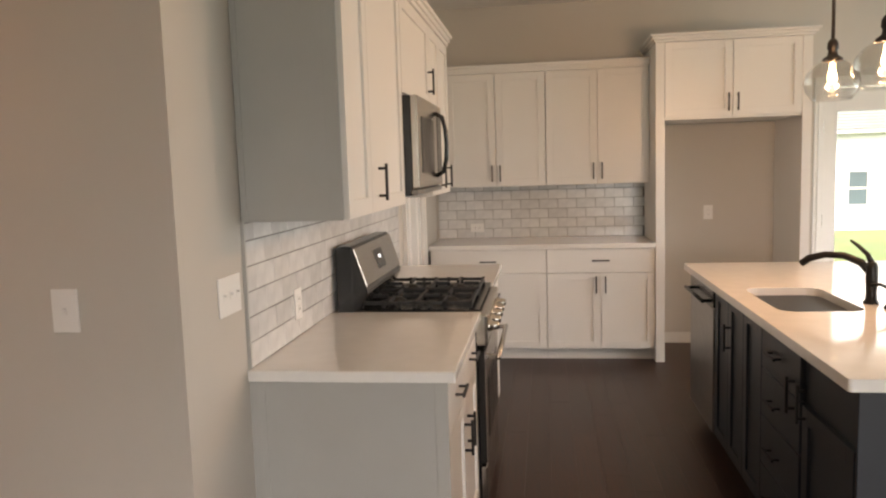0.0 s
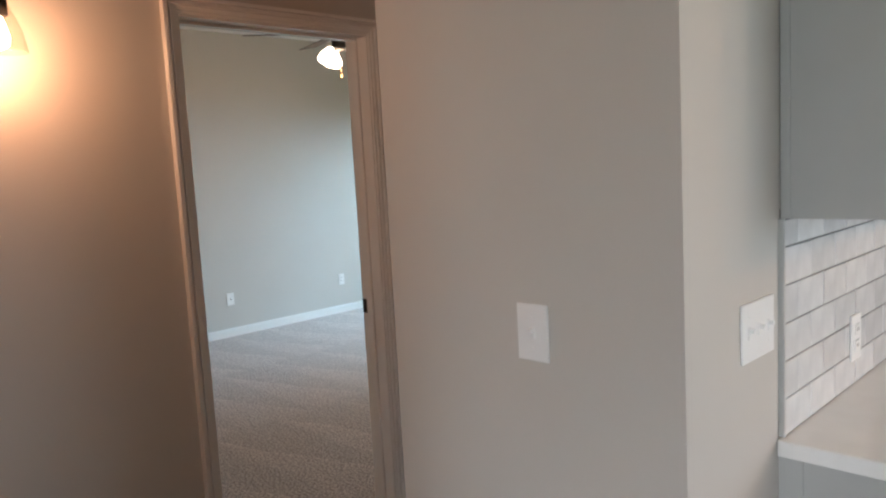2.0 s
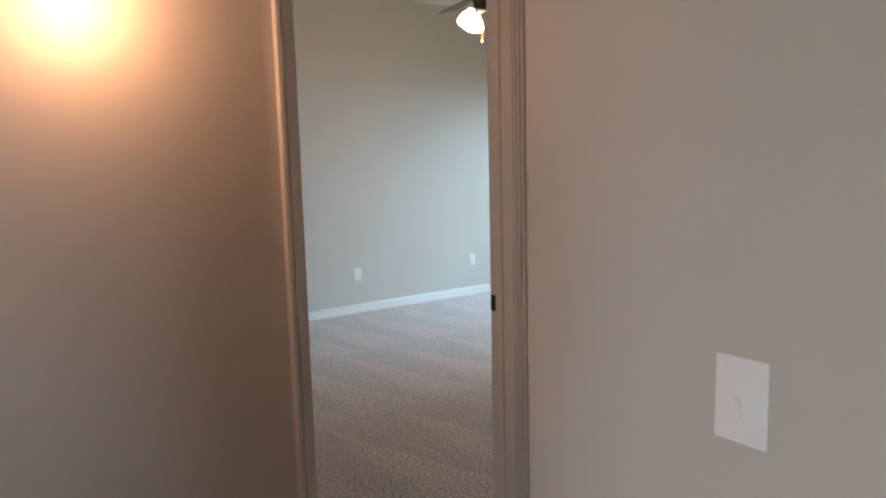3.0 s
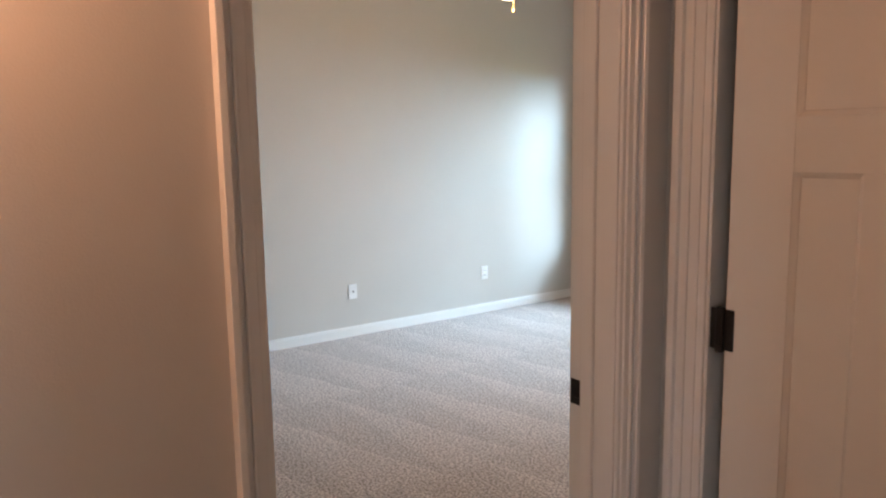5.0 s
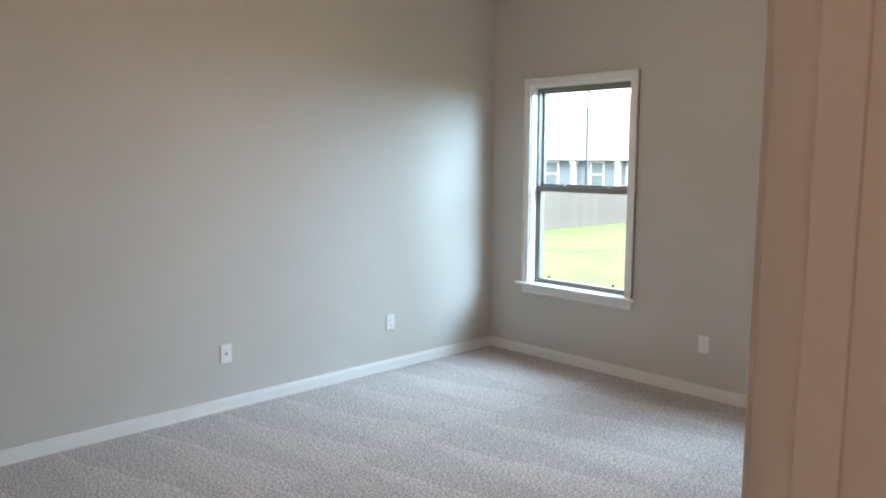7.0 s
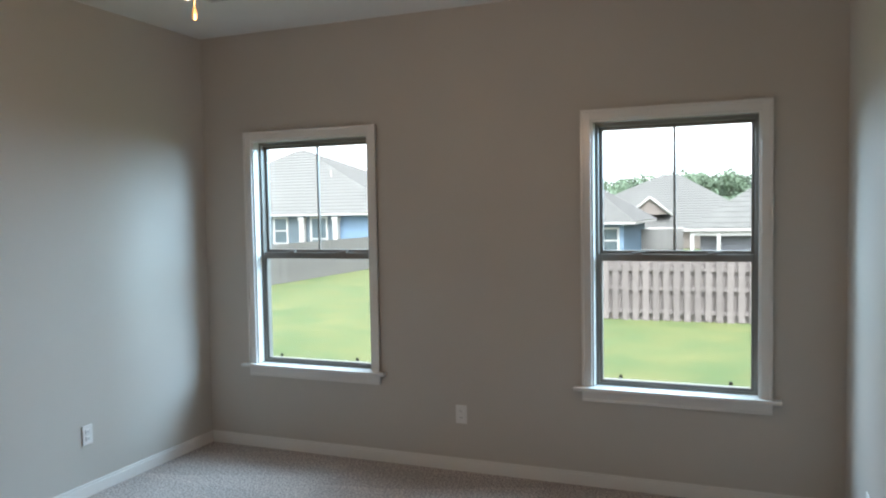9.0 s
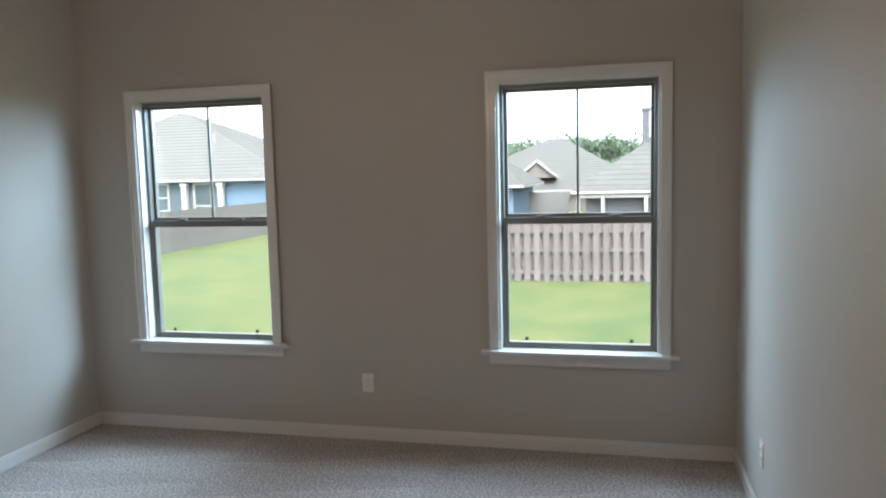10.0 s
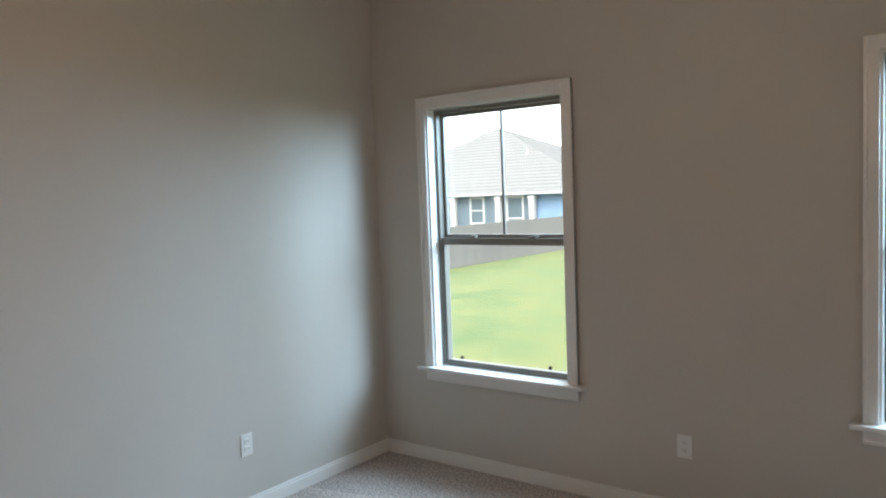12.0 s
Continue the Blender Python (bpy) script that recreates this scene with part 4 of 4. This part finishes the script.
def fence(name, m, length, height, label, gap=True):
    """Shadow box fence along local x, facing -y, with rails and staggered pickets."""
    wood = M_FENCE if gap else M_FENCE_GREY
    base = thing(name, m, label, "fence")
    boxes("rail", wood, [(0, length, 0.0, 0.038, z, z + 0.08) for z in (0.14, height * 0.5, height - 0.22)], 0, base)
    boxes("post", wood, [(u, u + 0.09, 0.0, 0.09, 0, height - 0.03) for u in [i * 2.2 for i in range(int(length / 2.2) + 1)]], 0.003, base)
    pitch, w = (0.200, 0.122) if gap else (0.145, 0.14)
    bm = bmesh.new()
    add_box(bm, (0, w, -0.018, 0.0, 0.0, height), 0.003)
    me = mesh_from(bm, "picket", wood)
    u, i = 0.0, 0
    count = int(length / pitch)
    for i in range(count):
        if i < 130:
            p = new("picket", me)
            p.parent = base
            p.location = (i * pitch, 0, random.uniform(-0.015, 0.015))
    if count > 130:
        tagged(boxes("picket_run", wood, [(i * pitch, i * pitch + w, -0.018, 0, 0, height) for i in range(130, count)], 0, base), kind="stuff")
    if gap:
        boxes("back_picket", wood, [(i * pitch + 0.100, i * pitch + 0.100 + w, 0.075, 0.093, 0, height) for i in range(count)], 0, base)
    return base


fence("wooden_fence", pose(-4.95, 15.95, GZ), 9.9, 1.22, "weathered grey shadow box fence on the lawn")
fence("wooden_fence", pose(-16.3, 6.0, GZ, 0, 0, 90), 30.0, 1.30, "weathered grey privacy fence along the lawn", False)
fence("wooden_fence", pose(-16.2, 36.0, GZ), 11.5, 1.30, "weathered privacy fence at the end of the lawn", False)


def shingled_roof(parent, x0, x1, y0, y1, z, peak0, peak1, pz):
    """Hip roof in overlapping courses between the eaves and a ridge."""
    bm = bmesh.new()
    eave = [Vector((x0, y0, z)), Vector((x1, y0, z)), Vector((x1, y1, z)), Vector((x0, y1, z))]
    ridge = [Vector((peak0, (y0 + y1) / 2, pz)), Vector((peak1, (y0 + y1) / 2, pz))]
    tops = [ridge[0], ridge[1], ridge[1], ridge[0]]
    steps = 22
    for k in range(4):
        a, b, ta_, tb_ = eave[k], eave[(k + 1) % 4], tops[k], tops[(k + 1) % 4]
        for s in range(steps):
            f0, f1 = s / steps, (s + 1) / steps
            lift = Vector((0, 0, 0.022))
            q = [bm.verts.new(a.lerp(ta_, f0) + lift), bm.verts.new(b.lerp(tb_, f0) + lift), bm.verts.new(b.lerp(tb_, f1)), bm.verts.new(a.lerp(ta_, f1))]
            bm.faces.new(q)
            q2 = [bm.verts.new(a.lerp(ta_, f0)), bm.verts.new(b.lerp(tb_, f0))]
            bm.faces.new((q2[0], q2[1], q[1], q[0]))
    ob = new("roof", mesh_from(bm, "roof", M_SHINGLE))
    ob.parent = parent
    return ob


def house(name, m, w, d, eave, ridge, r0, r1, wall, label):
    base = thing(name, m, label, "house")
    boxes("wall", wall, [(0.5, w - 0.5, 0.5, d - 0.5, 0, eave)], 0.01, base)
    boxes("fascia", M_HOUSETRIM, [(0, w, 0, 0.04, eave - 0.10, eave + 0.02), (0, 0.04, 0.04, d, eave - 0.10, eave + 0.02), (w - 0.04, w, 0.04, d, eave - 0.10, eave + 0.02), (0.04, w - 0.04, 0.04, d, eave - 0.10, eave - 0.08)], 0, base)
    shingled_roof(base, 0, w, 0, d, eave, r0, r1, ridge)
    return base


def house_window(parent, u, z, w, h, y):
    f = boxes("window", M_HOUSETRIM, [(u - 0.08, u, y - 0.06, y, z - 0.08, z + h + 0.08), (u + w, u + w + 0.08, y - 0.06, y, z - 0.08, z + h + 0.08), (u, u + w, y - 0.06, y, z + h, z + h + 0.08), (u, u + w, y - 0.06, y, z - 0.08, z), (u, u + w, y - 0.05, y, z + h / 2 - 0.03, z + h / 2 + 0.03)], 0, parent)
    boxes("pane", M_WINDARK, [(u, u + w, y - 0.03, y - 0.004, z, z + h)], 0, f)


# blue house with a covered porch, seen through the first window
h1 = house("blue_house", pose(-30.5, 29.6, GZ), 14.8, 11.0, 2.28, 5.68, 6.1, 6.5, M_BLUE, "blue sided house with a grey hip roof and porch")
boxes("porch_wall", M_TEAL, [(4.5, 11.2, 0.40, 0.5, 0, 2.12)], 0, h1)
for u in (7.1, 9.6, 11.35):
    boxes("porch_column", M_HOUSETRIM, [(u - 0.12, u + 0.12, 0.1, 0.34, 0, 2.12), (u - 0.16, u + 0.16, 0.06, 0.38, 1.98, 2.12)], 0.01, h1)
house_window(h1, 8.0, 0.95, 0.65, 1.1, 0.40)
house_window(h1, 10.0, 0.2, 0.75, 1.85, 0.40)
house_window(h1, 5.2, 0.95, 0.8, 1.1, 0.40)
for u, y, z in ((4.4, 3.6, 4.25), (5.2, 3.9, 4.45), (10.6, 2.7, 3.3)):
    boxes("roof_vent", M_HOUSETRIM, [(u - 0.25, u + 0.25, y, y + 0.35, z, z + 0.18)], 0.04, h1)
tube("vent_pipe", M_DARKSTEEL, [(9.6, 2.9, 3.4), (9.6, 2.9, 4.4)], 0.06, h1)
# pale blue house end beside the lawn
h2 = house("pale_blue_house", pose(-13.4, 30.0, GZ), 7.3, 8.0, 1.75, 3.7, 2.9, 4.4, M_BLUE, "pale blue sided house with a grey hip roof")
house_window(h2, 6.0, 0.55, 0.55, 0.9, 0.5)
# tan house further off, with a small gable
h3 = house("tan_house", pose(-13.5, 43.0, GZ), 13.0, 12.0, 1.2, 4.3, 6.6, 7.6, M_TAN, "tan house with a grey hip roof and gable")
# dark sheet on the wall imitates the shade inside a porch
boxes("porch_opening", M_PORCH, [(5.9, 7.6, 0.46, 0.5, 0.0, 1.05)], 0, h3)
bm = bmesh.new()
gv = [bm.verts.new(p) for p in ((5.4, 0.3, 1.9), (7.6, 0.3, 1.9), (6.5, 0.3, 2.8), (5.4, 2.4, 1.9), (7.6, 2.4, 1.9), (6.5, 3.6, 2.8))]
for q in ((0, 1, 2), (0, 2, 5, 3), (1, 4, 5, 2)):
    bm.faces.new([gv[i] for i in q])
new("gable", mesh_from(bm, "gable", M_TAN)).parent = h3
tube("gable_trim", M_HOUSETRIM, [(5.3, 0.2, 1.85), (6.5, 0.2, 2.85), (7.7, 0.2, 1.85)], 0.09, h3, 6)
# grey roofed house with a screened porch
h4 = house("screened_porch_house", pose(-4.1, 27.0, GZ), 13.0, 12.0, 1.55, 5.4, 6.0, 7.2, M_PORCH, "house with a grey hip roof and dark screened porch")
for u in (0.25, 1.1, 2.55, 4.2):
    boxes("porch_column", M_HOUSETRIM, [(u - 0.06, u + 0.06, 0.1, 0.24, 0, 1.42)], 0.01, h4)
boxes("porch_screen_rail", M_HOUSETRIM, [(0.3, 9.0, 0.12, 0.2, 1.30, 1.42)], 0, h4)
boxes("chimney", M_PORCH, [(2.5, 2.75, 2.6, 2.85, 2.4, 4.5), (2.46, 2.79, 2.56, 2.89, 4.4, 4.52)], 0.02, h4)


def tree(m, h, r, seed):
    rnd = random.Random(seed)
    base = thing("tree", m, "green leafy tree beyond the houses", "tree", "trees beyond the houses")
    tube("trunk", M_BARK, [(0, 0, 0), (0.1, 0.05, h * 0.3), (-0.1, 0.1, h * 0.6), (0.05, 0, h * 0.9)], [0.35, 0.26, 0.18, 0.05], base, 8)
    for k in range(6):
        a = rnd.uniform(0, 6.28)
        z = h * rnd.uniform(0.35, 0.7)
        tube("limb", M_BARK, [(0, 0, z), (r * 0.4 * math.cos(a), r * 0.4 * math.sin(a), z + h * 0.1), (r * 0.8 * math.cos(a), r * 0.8 * math.sin(a), z + h * 0.16)], [0.12, 0.08, 0.03], base, 6)
    bm = bmesh.new()
    clumps = [(Vector((rnd.gauss(0, 0.5) * r, rnd.gauss(0, 0.5) * r, h * rnd.uniform(0.42, 0.98))), rnd.uniform(0.2, 0.42) * r) for _ in range(34)]
    for c, cr in clumps:
        for _ in range(95):
            p = c + Vector((rnd.gauss(0, 1), rnd.gauss(0, 1), rnd.gauss(0, 0.8))).normalized() * cr * rnd.uniform(0.6, 1.05)
            u, v = Vector((rnd.gauss(0, 1), rnd.gauss(0, 1), rnd.gauss(0, 1))).normalized(), Vector((rnd.gauss(0, 1), rnd.gauss(0, 1), rnd.gauss(0, 1))).normalized()
            s = rnd.uniform(0.12, 0.25)
            bm.faces.new([bm.verts.new(p + u * s), bm.verts.new(p + v * s), bm.verts.new(p - u * s), bm.verts.new(p - v * s * 0.7)])
    tagged(new("crown", mesh_from(bm, "crown", M_LEAF)), kind="stuff").parent = base
    return base


first = tree(pose(-6.5, 80, GZ), 5.2, 3.6, 3)
second = tree(pose(-3.2, 76, GZ), 5.0, 3.4, 8)
for i in range(16):
    src = first if i % 2 else second
    copy_thing(src, pose(-34 + i * 4.3, 79 + (i * 7 % 5) * 1.6, GZ + 0.3 * math.sin(i * 2.3), 0, 0, i * 47))


# white house beyond the patio door
h5 = house("white_house", pose(6.4, 21.0, GZ), 13.0, 10.0, 2.9, 5.0, 5.0, 8.0, M_WHITE, "white sided house beyond the patio door")
house_window(h5, 3.3, 0.75, 0.5, 0.95, 0.5)


# ---- pieces: tiles and floor boards ----
def tiles(parent_name, m, length, z0, rows, label, cut=None):
    """Running bond wall tiles along local x, facing -y, set in grout."""
    L, H, g = 0.152, 0.0762, 0.0036
    base = boxes(parent_name, M_GROUT, [(0, length, -0.006, 0.0, z0, z0 + rows * (H + g) - 0.004)])
    base.matrix_world = m
    structure(base, label, "backsplash")
    shared = {}
    for r in range(rows):
        u = -0.076 if r % 2 else 0.0
        while u < length - 0.01:
            a, b = max(u, 0), min(u + L, length)
            w = round(b - a, 3)
            top = min(H, 1.366 - (z0 + r * (H + g)))
            if w > 0.01 and top > 0.01:
                key = (w, round(top, 3))
                if key not in shared:
                    bm = bmesh.new()
                    add_box(bm, (0, w, -0.0095, -0.004, 0, top), 0.0012)
                    shared[key] = mesh_from(bm, "tile", M_TILE)
                t = new("tile", shared[key])
                t.parent = base
                t.location = (a, random.uniform(-0.0006, 0.0006), z0 + r * (H + g))
            u += L + g
    return base


tiles("backsplash_range", pose(0.0, 0.41, 0, 0, 0, 90), 2.44, 0.9145, 6, "grey white marble subway tiles behind the range")
tiles("backsplash_back", pose(0.02, KY, 0), 1.72, 0.9145, 6, "grey white marble subway tiles on the back wall")
edge = boxes("tile_edge", M_CABSIDE, [(0.0, 0.012, 0.400, 0.409, 0.914, 1.37)], 0.001)
structure(edge, "grey metal edge strip beside the tiles", "trim")

for ob in bpy.data.objects:
    if ob.parent and ob.name.split(".")[0] in ("screw", "slot", "receptacle", "tilt_clip", "latch", "back_picket", "digit", "clock_digits", "strike_plate", "slat", "handle_bracket", "post", "rail"):
        tagged(ob, kind="stuff")

boards = structure(new("floor_boards", None), "dark brown hardwood boards", "floor")
PW = 0.127
shared = {}
for i in range(24):
    x = 0.30 + i * PW
    y = -0.9 - (i * 0.37 % 1.1)
    while y < KY - 0.02:
        ln = 0.9 + 0.1 * ((i * 5 + int(y * 3)) % 5)
        a, b = max(y, -0.9), min(y + ln, KY)
        key = round(b - a, 2)
        if key > 0.03:
            if key not in shared:
                bm = bmesh.new()
                add_box(bm, (0.0003, PW - 0.0003, 0.0003, key - 0.0003, -0.0115, 0.0), 0.0005)
                shared[key] = mesh_from(bm, "plank", M_FLOOR)
            p = new("plank", shared[key])
            p.parent = boards
            p.location = (x, a, random.uniform(-0.0003, 0.0003))
        y += ln
